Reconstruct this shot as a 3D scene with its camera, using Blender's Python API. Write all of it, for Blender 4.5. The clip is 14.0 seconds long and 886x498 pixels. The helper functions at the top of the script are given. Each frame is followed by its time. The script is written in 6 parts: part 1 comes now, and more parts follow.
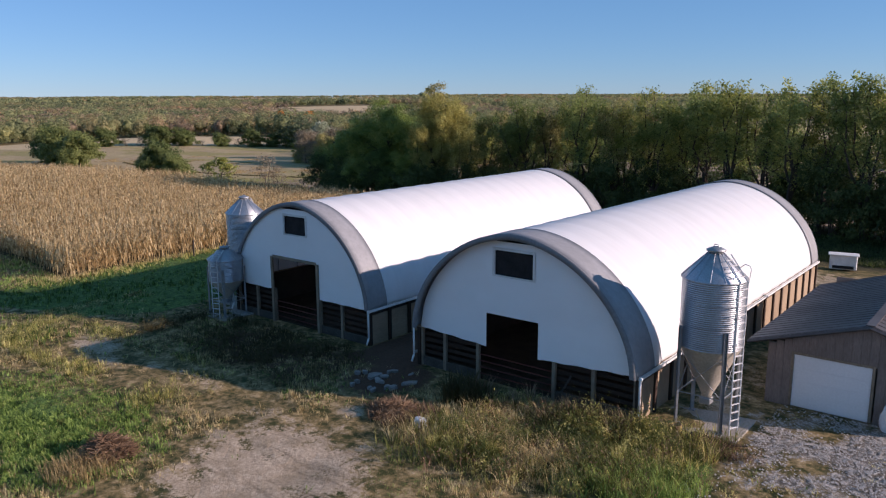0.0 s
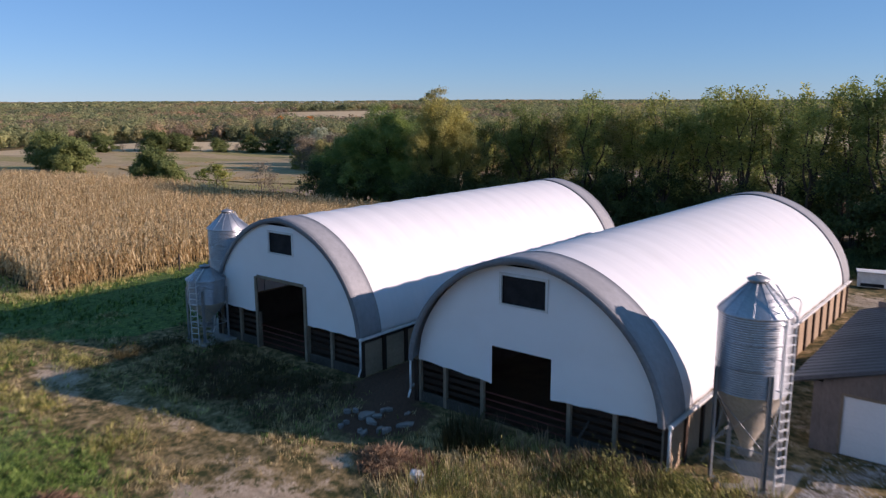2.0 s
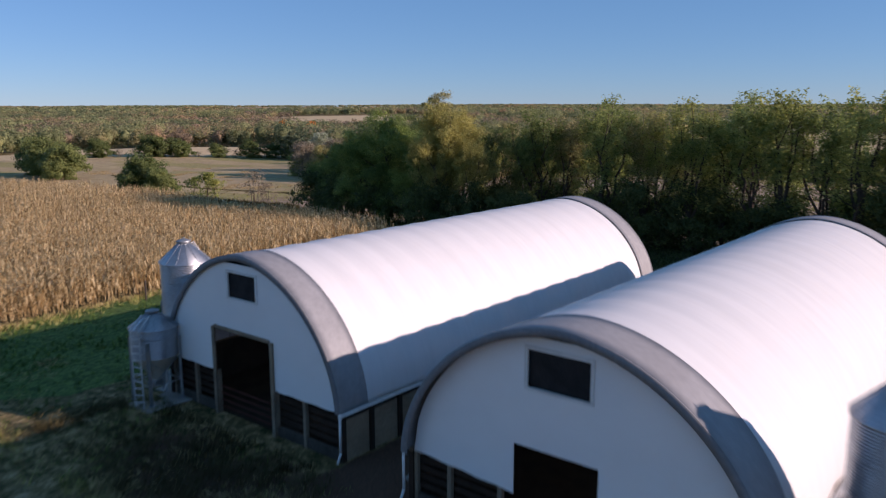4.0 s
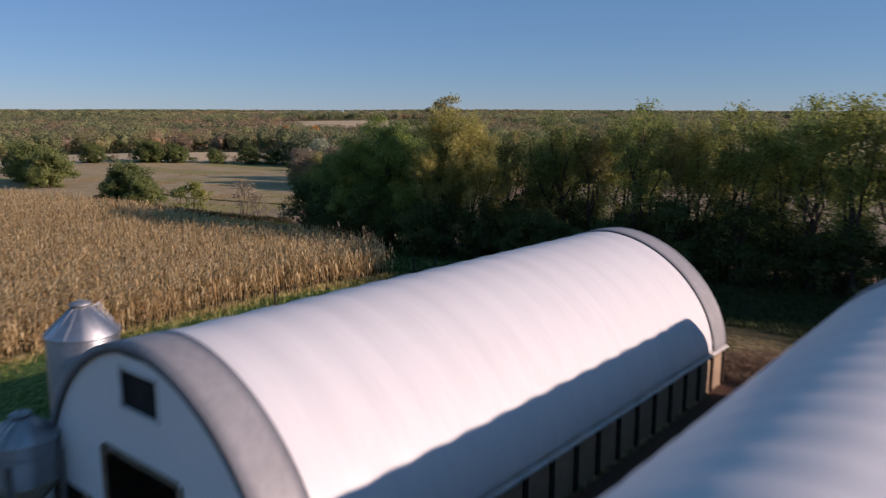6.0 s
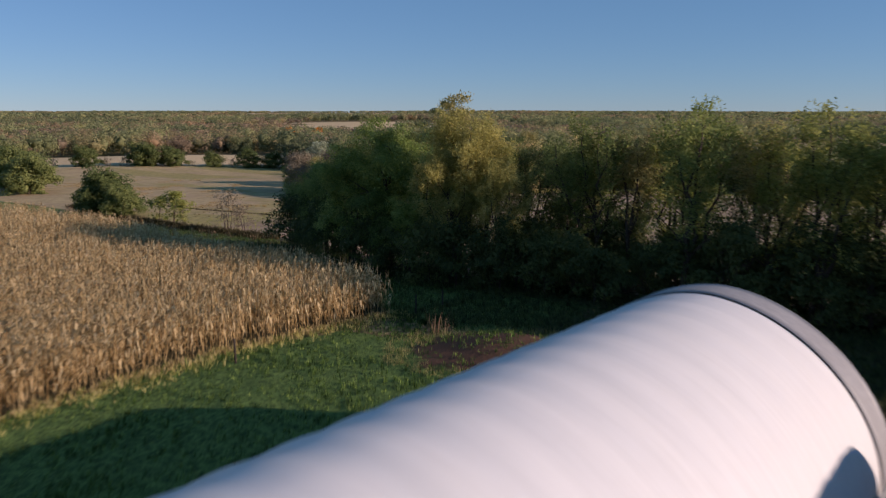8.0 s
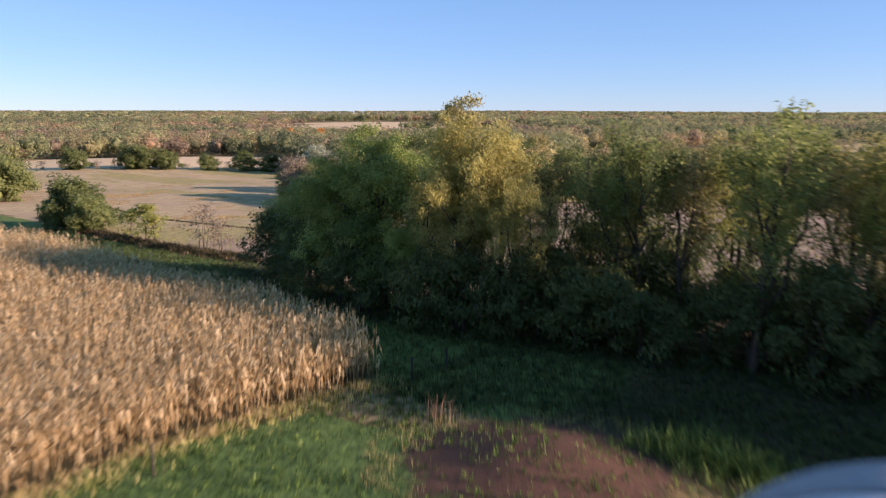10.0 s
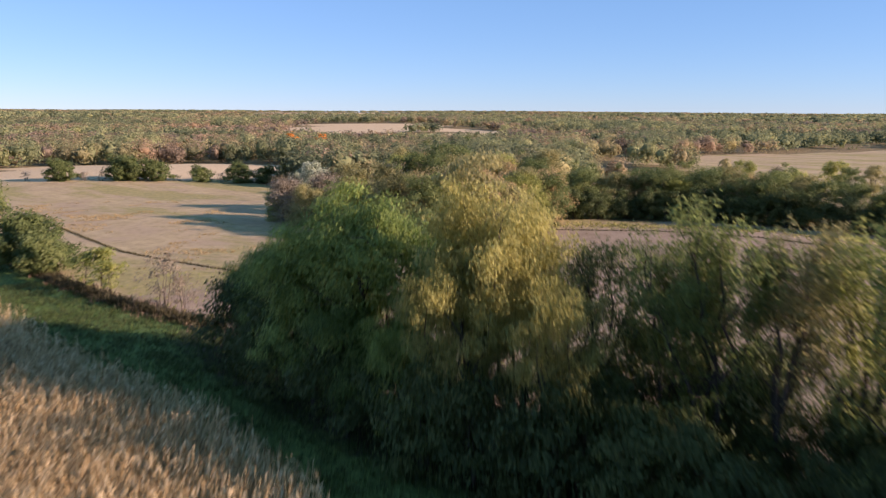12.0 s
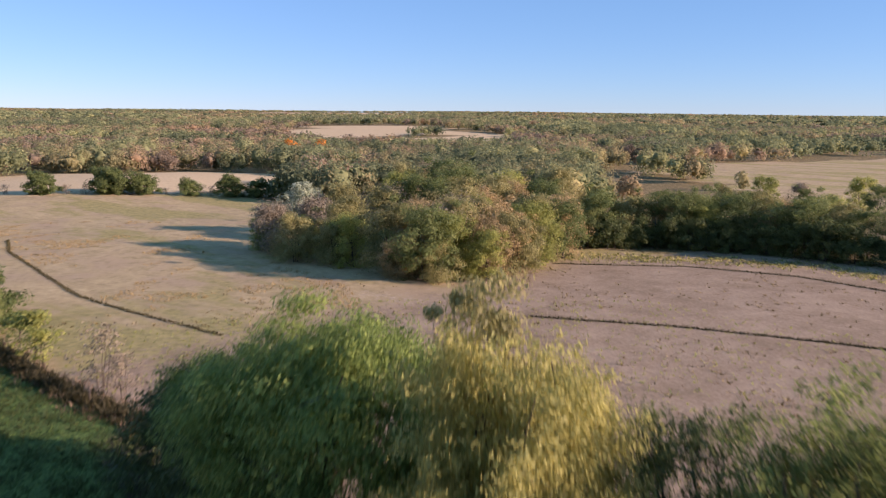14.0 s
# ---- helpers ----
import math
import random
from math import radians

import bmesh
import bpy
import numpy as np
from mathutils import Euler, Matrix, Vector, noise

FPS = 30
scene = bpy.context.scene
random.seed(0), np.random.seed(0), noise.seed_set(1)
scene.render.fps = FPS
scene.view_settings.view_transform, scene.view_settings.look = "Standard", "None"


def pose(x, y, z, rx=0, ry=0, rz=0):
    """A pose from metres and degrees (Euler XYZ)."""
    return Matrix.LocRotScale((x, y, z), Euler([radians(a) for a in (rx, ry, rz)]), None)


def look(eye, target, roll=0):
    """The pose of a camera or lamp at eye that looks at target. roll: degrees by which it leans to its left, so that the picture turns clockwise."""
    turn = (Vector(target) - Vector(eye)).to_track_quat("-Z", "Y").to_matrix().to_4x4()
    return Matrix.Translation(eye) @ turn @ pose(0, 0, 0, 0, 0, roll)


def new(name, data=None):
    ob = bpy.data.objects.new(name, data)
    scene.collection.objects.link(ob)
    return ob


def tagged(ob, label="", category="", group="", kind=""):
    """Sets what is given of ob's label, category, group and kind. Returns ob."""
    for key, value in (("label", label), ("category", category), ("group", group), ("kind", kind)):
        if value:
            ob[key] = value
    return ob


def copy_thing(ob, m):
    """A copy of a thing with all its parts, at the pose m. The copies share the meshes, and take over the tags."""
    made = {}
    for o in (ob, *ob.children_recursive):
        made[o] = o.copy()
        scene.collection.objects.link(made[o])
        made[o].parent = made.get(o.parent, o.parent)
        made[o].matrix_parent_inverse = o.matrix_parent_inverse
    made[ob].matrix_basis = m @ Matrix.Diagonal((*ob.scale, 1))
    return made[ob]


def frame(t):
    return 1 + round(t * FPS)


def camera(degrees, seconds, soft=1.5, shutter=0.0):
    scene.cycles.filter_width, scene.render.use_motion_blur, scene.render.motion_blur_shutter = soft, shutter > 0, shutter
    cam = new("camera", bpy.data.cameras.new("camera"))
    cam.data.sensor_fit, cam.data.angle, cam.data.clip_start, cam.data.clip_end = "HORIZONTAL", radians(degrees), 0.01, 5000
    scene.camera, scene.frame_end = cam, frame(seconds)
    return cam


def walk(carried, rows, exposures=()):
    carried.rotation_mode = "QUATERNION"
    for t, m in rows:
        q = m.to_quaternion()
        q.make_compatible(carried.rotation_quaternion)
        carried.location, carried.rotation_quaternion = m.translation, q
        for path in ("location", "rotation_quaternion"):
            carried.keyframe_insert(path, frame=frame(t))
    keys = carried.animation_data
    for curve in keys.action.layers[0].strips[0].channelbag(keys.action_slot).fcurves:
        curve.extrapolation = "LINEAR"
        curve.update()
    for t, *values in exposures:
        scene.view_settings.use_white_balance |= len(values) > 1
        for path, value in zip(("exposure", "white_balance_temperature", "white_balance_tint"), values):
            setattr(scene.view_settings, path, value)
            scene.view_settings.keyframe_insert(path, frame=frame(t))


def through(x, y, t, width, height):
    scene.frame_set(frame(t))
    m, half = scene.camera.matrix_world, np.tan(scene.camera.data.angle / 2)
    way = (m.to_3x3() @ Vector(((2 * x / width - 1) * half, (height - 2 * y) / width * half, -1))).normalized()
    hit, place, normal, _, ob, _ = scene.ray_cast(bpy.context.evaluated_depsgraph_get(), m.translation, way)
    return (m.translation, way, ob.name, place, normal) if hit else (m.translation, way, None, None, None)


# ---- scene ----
cam = camera(60.6, 14.0, soft=1.15, shutter=1.5)
PATH = [
    (0, (16.693, -25.486, 12.024), (10.517, -17.860, 10.098), -0.28),
    (0.5, (16.371, -25.068, 12.002), (10.188, -17.442, 10.096), -0.22),
    (1, (15.870, -24.460, 12.018), (9.688, -16.832, 10.124), -0.23),
    (1.5, (15.170, -23.571, 12.039), (8.984, -15.942, 10.163), -0.20),
    (2, (14.354, -22.560, 12.039), (8.163, -14.930, 10.182), -0.21),
    (2.5, (13.289, -21.240, 12.063), (7.088, -13.613, 10.226), -0.13),
    (3, (12.169, -19.852, 12.081), (5.958, -12.230, 10.259), -0.10),
    (5.5, (4.250, -10.360, 12.295), (-2.026, -2.776, 10.535), -0.05),
    (6, (2.382, -8.177, 12.238), (-3.910, -0.601, 10.502), 0.11),
    (6.5, (0.304, -5.670, 12.233), (-6.009, 1.890, 10.501), 0.14),
    (7, (-1.630, -3.382, 12.311), (-7.960, 4.163, 10.577), 0.04),
    (7.5, (-3.826, -0.888, 12.307), (-10.169, 6.647, 10.579), 0.02),
    (10, (-13.997, 11.079, 12.805), (-20.397, 18.566, 11.082), 0.12),
    (10.5, (-16.530, 14.129, 13.464), (-22.948, 21.602, 11.740), 0.15),
    (11, (-18.798, 16.736, 14.332), (-25.224, 24.200, 12.602), 0.17),
    (11.5, (-21.301, 19.683, 15.374), (-27.739, 27.136, 13.637), 0.25),
    (12, (-23.638, 22.461, 16.208), (-30.087, 29.905, 14.478), 0.32),
    (12.5, (-26.138, 25.454, 17.200), (-32.595, 32.892, 15.472), 0.47),
    (13, (-28.293, 28.075, 18.087), (-34.758, 35.504, 16.351), 0.47),
    (13.5, (-31.085, 31.204, 18.985), (-37.556, 38.627, 17.247), 0.51),
    (14, (-33.250, 33.835, 19.728), (-39.728, 41.253, 17.996), 0.54),
]
EXPOSURES = [(0, 0.5, 6200, 30), (3, 0.46, 6200, 33), (5.3, 0.2, 6450, 34), (7.6, 0.08, 6550, 30), (10, 1.06, 6700, 40), (14, 0.98, 6580, 39)]
walk(cam, [(t, look(eye, target, roll)) for t, eye, target, roll in PATH], EXPOSURES)

# ---------------------------------------------------------------- light
SUN_ELEV, SUN_AZ = radians(17.5), radians(66.7)          # azimuth clockwise from +y
world = bpy.data.worlds.new("sky")
scene.world = world
world.use_nodes = True
wn, wl = world.node_tree.nodes, world.node_tree.links
sky = wn.new("ShaderNodeTexSky")
sky.sky_type, sky.sun_disc = "NISHITA", False
sky.sun_elevation, sky.sun_rotation = SUN_ELEV, SUN_AZ
sky.altitude, sky.air_density, sky.dust_density, sky.ozone_density = 1800, 1.0, 0.0, 5.0
haze = wn.new("ShaderNodeMix")                            # thin even haze over the clear sky
haze.data_type, haze.inputs[0].default_value = "RGBA", 0.34
haze.inputs[7].default_value = (1.5, 4.6, 6.7, 1)
wl.new(sky.outputs[0], haze.inputs[6])
wl.new(haze.outputs[2], wn["Background"].inputs[0])
wn["Background"].inputs[1].default_value = 0.075

sun_data = bpy.data.lights.new("sun", "SUN")
sun_data.energy, sun_data.angle, sun_data.color = 5.0, radians(0.6), (1.0, 0.85, 0.67)
sun = new("sun", sun_data)
SUN_DIR = Vector((math.sin(SUN_AZ) * math.cos(SUN_ELEV), math.cos(SUN_AZ) * math.cos(SUN_ELEV), math.sin(SUN_ELEV)))
sun.matrix_world = look(SUN_DIR * 60, (0, 0, 0))


# ---------------------------------------------------------------- materials
class Nodes:
    """A small helper to wire one node material."""

    def __init__(self, name):
        self.m = bpy.data.materials.new(name)
        self.m.use_nodes = True
        self.t = self.m.node_tree
        self.n, self.l = self.t.nodes, self.t.links
        self.bsdf = self.n["Principled BSDF"]
        self.pos = self.n.new("ShaderNodeNewGeometry")

    def put(self, value, socket):
        if isinstance(value, bpy.types.NodeSocket):
            self.l.new(value, socket)
        elif isinstance(value, tuple) and len(value) == 3:
            socket.default_value = (*value, 1)
        else:
            socket.default_value = value

    def noise(self, scale, detail=4, rough=0.55, stretch=None, local=False):
        src = self.pos.outputs["Position"]
        if local:
            src = self.n.new("ShaderNodeTexCoord").outputs["Object"]
        if stretch:
            mp = self.n.new("ShaderNodeMapping")
            mp.inputs["Scale"].default_value = stretch
            self.l.new(src, mp.inputs["Vector"])
            src = mp.outputs[0]
        t = self.n.new("ShaderNodeTexNoise")
        t.inputs["Scale"].default_value, t.inputs["Detail"].default_value = scale, detail
        t.inputs["Roughness"].default_value = rough
        self.l.new(src, t.inputs["Vector"])
        return t.outputs["Fac"]

    def ramp(self, fac, *stops):
        r = self.n.new("ShaderNodeValToRGB")
        while len(r.color_ramp.elements) < len(stops):
            r.color_ramp.elements.new(0.5)
        for e, (p, c) in zip(r.color_ramp.elements, stops):
            e.position, e.color = p, (*c, 1)
        self.put(fac, r.inputs[0])
        return r.outputs[0]

    def span(self, fac, a, b, lo=0.0, hi=1.0):
        r = self.n.new("ShaderNodeMapRange")
        r.inputs[1].default_value, r.inputs[2].default_value = a, b
        r.inputs[3].default_value, r.inputs[4].default_value = lo, hi
        self.l.new(fac, r.inputs[0])
        return r.outputs[0]

    def mix(self, fac, a, b, kind="MIX"):
        x = self.n.new("ShaderNodeMix")
        x.data_type, x.blend_type = "RGBA", kind
        self.put(fac, x.inputs[0]), self.put(a, x.inputs[6]), self.put(b, x.inputs[7])
        return x.outputs[2]

    def math(self, op, a, b):
        x = self.n.new("ShaderNodeMath")
        x.operation = op
        self.put(a, x.inputs[0]), self.put(b, x.inputs[1])
        return x.outputs[0]

    def attr(self, name):
        a = self.n.new("ShaderNodeAttribute")
        a.attribute_name = name
        return a.outputs["Fac"]

    def rand(self):
        return self.n.new("ShaderNodeObjectInfo").outputs["Random"]

    def bump(self, fac, strength=0.3, dist=0.02):
        b = self.n.new("ShaderNodeBump")
        b.inputs["Strength"].default_value, b.inputs["Distance"].default_value = strength, dist
        self.l.new(fac, b.inputs["Height"])
        self.l.new(b.outputs[0], self.bsdf.inputs["Normal"])

    def done(self, colour, rough=0.8, metal=0.0, spec=0.3):
        self.put(colour, self.bsdf.inputs["Base Color"])
        self.put(rough, self.bsdf.inputs["Roughness"])
        self.put(metal, self.bsdf.inputs["Metallic"])
        self.bsdf.inputs["Specular IOR Level"].default_value = spec
        return self.m


def plain(name, dark, light, scale=3.0, rough=0.8, metal=0.0, bump=0.2, dist=0.01, stretch=None, spec=0.3, big=0.35, vary=0.0, stain=0.45):
    """Two colours broken up by fine grain and by larger stains."""
    k = Nodes(name)
    fine, coarse = k.noise(scale * 6, 5, 0.6, stretch), k.noise(scale * big, 3)
    c = k.ramp(fine, (0.3, dark), (0.7, light))
    c = k.mix(k.span(coarse, 0.42, 0.68, 0, stain), c, tuple(v * 0.62 for v in dark))
    if vary:
        c = k.mix(k.span(k.rand(), 0, 1, 0, vary), c, tuple(v * 0.45 for v in dark))
    k.bump(fine, bump, dist)
    return k.done(c, k.span(coarse, 0.3, 0.7, rough - 0.06, min(1, rough + 0.06)), metal, spec)


def leafy(name, stops, through=0.35, rough=0.6, patch=0.55, fleck=0.32):
    """Leaves: colour by leaf and by plant, with light coming through them."""
    k = Nodes(name)
    isl = k.pos.outputs["Random Per Island"]
    cloud = k.noise(patch, 2, local=True)
    v = k.math("ADD", k.math("MULTIPLY", isl, fleck), k.math("MULTIPLY", cloud, 1 - fleck))
    v = k.math("ADD", v, k.math("MULTIPLY", k.math("SUBTRACT", k.rand(), 0.5), 0.22))
    c = k.ramp(v, *stops)
    k.done(c, rough, 0, 0.25)
    tr, mx = k.n.new("ShaderNodeBsdfTranslucent"), k.n.new("ShaderNodeMixShader")
    k.l.new(c, tr.inputs[0])
    mx.inputs[0].default_value = through
    k.l.new(k.bsdf.outputs[0], mx.inputs[1]), k.l.new(tr.outputs[0], mx.inputs[2])
    k.l.new(mx.outputs[0], k.n["Material Output"].inputs[0])
    return k.m


def canopy(name, stops):
    """Far foliage: colour by tree, patch and spray, with light coming through it."""
    k = Nodes(name)
    isl, tree_tone, leaf = k.pos.outputs["Random Per Island"], k.attr("tone"), k.noise(1.1, 6, 0.8)
    v = k.math("ADD", k.math("MULTIPLY", isl, 0.10), k.math("MULTIPLY", tree_tone, 0.60))
    v = k.math("ADD", v, k.math("MULTIPLY", leaf, 0.30))
    c = k.ramp(v, *stops)
    k.bump(leaf, 0.35, 0.5)
    k.done(c, 0.9, 0, 0.05)
    tr, mx = k.n.new("ShaderNodeBsdfTranslucent"), k.n.new("ShaderNodeMixShader")
    k.l.new(c, tr.inputs[0])
    mx.inputs[0].default_value = 0.5
    k.l.new(k.bsdf.outputs[0], mx.inputs[1]), k.l.new(tr.outputs[0], mx.inputs[2])
    k.l.new(mx.outputs[0], k.n["Material Output"].inputs[0])
    return k.m


def make_cover(name, through, pale=1.0):
    """White fabric that lets some daylight through."""
    k = Nodes(name)
    streak, fine, patch = k.noise(1.1, 4, 0.6, (0.25, 2.6, 0.4)), k.noise(45, 3), k.noise(0.35, 3)
    c = k.ramp(streak, (0.25, tuple(pale * q for q in (0.74, 0.745, 0.755))), (0.6, tuple(pale * q for q in (0.785, 0.79, 0.80))))
    c = k.mix(k.span(patch, 0.5, 0.75, 0, 0.25), c, tuple(pale * q for q in (0.68, 0.678, 0.665)))
    k.bump(k.math("ADD", k.math("MULTIPLY", fine, 0.2), streak), 0.2, 0.02)
    k.done(c, 0.45, 0, 0.35)
    tr, mx = k.n.new("ShaderNodeBsdfTranslucent"), k.n.new("ShaderNodeMixShader")
    k.l.new(c, tr.inputs[0])
    mx.inputs[0].default_value = through
    k.l.new(k.bsdf.outputs[0], mx.inputs[1]), k.l.new(tr.outputs[0], mx.inputs[2])
    k.l.new(mx.outputs[0], k.n["Material Output"].inputs[0])
    return k.m


M_COVER = make_cover("white_roof_fabric", 0.25)
# copy of the roof fabric, painted paler to brighten the shaded gables
M_END = make_cover("white_gable_fabric_lifted", 0.04, 1.09)
M_BAND = plain("grey_fabric", (0.235, 0.238, 0.25), (0.29, 0.293, 0.305), 0.7, 0.55, bump=0.08, big=0.6, stain=0.3)
M_RIM = plain("dark_grey_fabric", (0.17, 0.172, 0.185), (0.24, 0.243, 0.255), 1.5, 0.6, bump=0.15)
# black for window netting, and for shade painted into open gaps
M_NET_GAP = plain("black_net_and_gap_shade", (0.012, 0.012, 0.014), (0.03, 0.03, 0.032), 6, 0.85)
M_POST = plain("weathered_post", (0.16, 0.12, 0.085), (0.33, 0.26, 0.19), 2.5, 0.85, bump=0.5, stretch=(3, 3, 0.3))
M_DARKWOOD = plain("dark_board", (0.028, 0.018, 0.013), (0.065, 0.038, 0.026), 2.5, 0.85, bump=0.5, stretch=(0.4, 0.4, 3), vary=0.4)
M_PANEL = plain("tan_plywood", (0.27, 0.195, 0.13), (0.42, 0.32, 0.22), 2.0, 0.8, bump=0.3, stretch=(1, 0.5, 2), vary=0.3)
M_CONCRETE = plain("concrete", (0.25, 0.23, 0.20), (0.42, 0.39, 0.35), 3.0, 0.9, bump=0.4)
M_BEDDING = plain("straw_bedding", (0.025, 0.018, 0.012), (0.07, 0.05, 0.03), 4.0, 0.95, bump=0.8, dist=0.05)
M_WHITE = plain("white_paint", (0.66, 0.66, 0.65), (0.80, 0.80, 0.79), 2.0, 0.45, bump=0.1, big=0.6)
M_DOOR = plain("white_door_paint", (0.74, 0.74, 0.74), (0.81, 0.81, 0.81), 2.0, 0.4, bump=0.05, stain=0.08)
M_RED = plain("dull_red_pipe_paint", (0.07, 0.018, 0.015), (0.13, 0.03, 0.024), 5.0, 0.6)
M_CARD = plain("brown_board", (0.24, 0.15, 0.07), (0.38, 0.26, 0.14), 5.0, 0.85)
M_STEEL = plain("galvanised_steel", (0.31, 0.33, 0.36), (0.45, 0.475, 0.505), 3.0, 0.4, 0.92, bump=0.06, spec=0.5)
M_HOPPER = plain("stained_hopper_steel", (0.42, 0.37, 0.30), (0.60, 0.55, 0.47), 2.0, 0.5, 0.5, bump=0.15)
M_GALV = plain("bright_galvanised_bar", (0.55, 0.56, 0.57), (0.70, 0.71, 0.72), 4.0, 0.55, 0.35, bump=0.05)
M_DULL = plain("dull_steel", (0.27, 0.285, 0.30), (0.40, 0.415, 0.43), 4.0, 0.5, 0.7, bump=0.1)
M_ROOF = plain("brown_metal_roof", (0.085, 0.076, 0.075), (0.125, 0.112, 0.108), 1.0, 0.5, 0.2, bump=0.1)
M_SIDING = plain("weathered_brown_siding", (0.19, 0.15, 0.13), (0.31, 0.255, 0.225), 2.0, 0.85, bump=0.4, stretch=(3, 3, 0.4), vary=0.25)
M_TARP = plain("pale_plastic", (0.56, 0.57, 0.58), (0.72, 0.73, 0.74), 2.0, 0.5, bump=0.3)
M_BARK = plain("bark", (0.045, 0.034, 0.026), (0.13, 0.10, 0.075), 3.0, 0.95, bump=0.8, dist=0.03, stretch=(1, 1, 0.3))
M_RUST = plain("rusty_orange_paint", (0.22, 0.06, 0.02), (0.34, 0.11, 0.04), 4.0, 0.6)
M_RUBBLE = plain("wet_rubble", (0.15, 0.14, 0.13), (0.34, 0.325, 0.31), 5.0, 0.55, bump=0.6, dist=0.03)
# dark old posts, and the interior shade painted on added linings
M_OLDPOST_LINING = plain("blackened_post_and_shade_lining", (0.03, 0.024, 0.02), (0.075, 0.06, 0.05), 3.0, 0.9, bump=0.4)
# mucky concrete, darkened in colour for the shade below the gable fabric
M_KNEE = plain("mucky_shaded_concrete", (0.045, 0.037, 0.03), (0.11, 0.095, 0.08), 3.0, 0.9, bump=0.4)
M_RUT = plain("trodden_earth", (0.20, 0.155, 0.11), (0.31, 0.245, 0.175), 1.5, 0.95, bump=0.5, dist=0.03)
M_STONE = plain("crushed_stone", (0.30, 0.285, 0.265), (0.60, 0.58, 0.55), 4.0, 0.85, bump=0.3)
M_RUBBER = plain("black_rubber", (0.015, 0.015, 0.015), (0.035, 0.035, 0.035), 5.0, 0.8)

M_LEAF_GREEN = leafy("green_leaves", ((0.25, (0.10, 0.135, 0.042)), (0.5, (0.235, 0.285, 0.085)), (0.75, (0.41, 0.45, 0.14))), 0.6, fleck=0.25)
# dark green, lowered further to paint in the shade under the belt
M_LEAF_DARK = leafy("dark_and_shaded_leaves", ((0.2, (0.042, 0.062, 0.022)), (0.5, (0.098, 0.128, 0.042)), (0.8, (0.195, 0.22, 0.072))), 0.42)
M_LEAF_DOME = leafy("fresh_green_leaves", ((0.25, (0.072, 0.112, 0.03)), (0.5, (0.17, 0.242, 0.06)), (0.75, (0.37, 0.44, 0.115))), 0.45, fleck=0.25)
M_LEAF_MID = leafy("mid_green_leaves", ((0.2, (0.068, 0.095, 0.032)), (0.5, (0.15, 0.19, 0.06)), (0.8, (0.28, 0.305, 0.10))), 0.48, fleck=0.25)
M_LEAF_OLIVE = leafy("olive_leaves", ((0.25, (0.135, 0.165, 0.046)), (0.5, (0.30, 0.325, 0.09)), (0.75, (0.52, 0.51, 0.155))), 0.6, fleck=0.25)
M_LEAF_DULL = leafy("dull_olive_leaves", ((0.25, (0.155, 0.155, 0.06)), (0.5, (0.30, 0.28, 0.112)), (0.75, (0.48, 0.43, 0.18))), 0.5, fleck=0.25)
M_LEAF_YELLOW = leafy("yellowing_leaves", ((0.25, (0.22, 0.215, 0.06)), (0.5, (0.40, 0.37, 0.115)), (0.75, (0.57, 0.52, 0.18))), 0.5, fleck=0.25)
M_LEAF_BROWN = leafy("russet_leaves", ((0.15, (0.23, 0.172, 0.085)), (0.5, (0.41, 0.305, 0.145)), (0.85, (0.58, 0.43, 0.20))), 0.42)
M_LEAF_ORANGE = leafy("orange_leaves", ((0.15, (0.50, 0.16, 0.03)), (0.5, (0.68, 0.27, 0.05)), (0.85, (0.78, 0.38, 0.08))), 0.4)
M_FAR_GREEN = canopy("far_green_leaves", ((0.2, (0.131, 0.160, 0.090)), (0.5, (0.238, 0.264, 0.131)), (0.8, (0.422, 0.418, 0.189))))
M_LEAF_FAROLIVE = canopy("far_olive_leaves", ((0.2, (0.188, 0.185, 0.101)), (0.5, (0.330, 0.304, 0.153)), (0.8, (0.540, 0.469, 0.218))))
M_FAR_BROWN = canopy("far_russet_leaves", ((0.2, (0.187, 0.152, 0.115)), (0.5, (0.312, 0.245, 0.170)), (0.8, (0.484, 0.346, 0.213))))
# dark-leaved weeds, and a shaded copy of the weeds before the barns
M_DARK_SHADE_WEED = leafy("dark_and_shaded_weeds", ((0.1, (0.03, 0.03, 0.012)), (0.5, (0.07, 0.06, 0.025)), (0.9, (0.13, 0.105, 0.045))), 0.3)
M_LEAF_SILVER = leafy("silver_leaves", ((0.15, (0.22, 0.255, 0.15)), (0.5, (0.36, 0.395, 0.265)), (0.85, (0.50, 0.53, 0.40))), 0.3)
M_TWIG = leafy("bare_twigs", ((0.15, (0.15, 0.125, 0.085)), (0.5, (0.26, 0.215, 0.145)), (0.85, (0.37, 0.31, 0.21))), 0.25)
M_WOODS = canopy("mixed_autumn_leaves", ((0.15, (0.146, 0.168, 0.094)), (0.4, (0.253, 0.255, 0.128)), (0.6, (0.369, 0.304, 0.160)), (0.75, (0.353, 0.263, 0.166)), (0.92, (0.522, 0.304, 0.140))))
M_CORN = leafy("dry_corn_leaves", ((0.2, (0.22, 0.135, 0.055)), (0.5, (0.54, 0.385, 0.18)), (0.78, (0.80, 0.64, 0.37))), 0.4, 0.7, patch=0.9, fleck=0.6)
M_GRASS = leafy("green_grass", ((0.40, (0.042, 0.084, 0.02)), (0.5, (0.135, 0.228, 0.046)), (0.60, (0.31, 0.42, 0.105))), 0.42, patch=2.2, fleck=0.15)
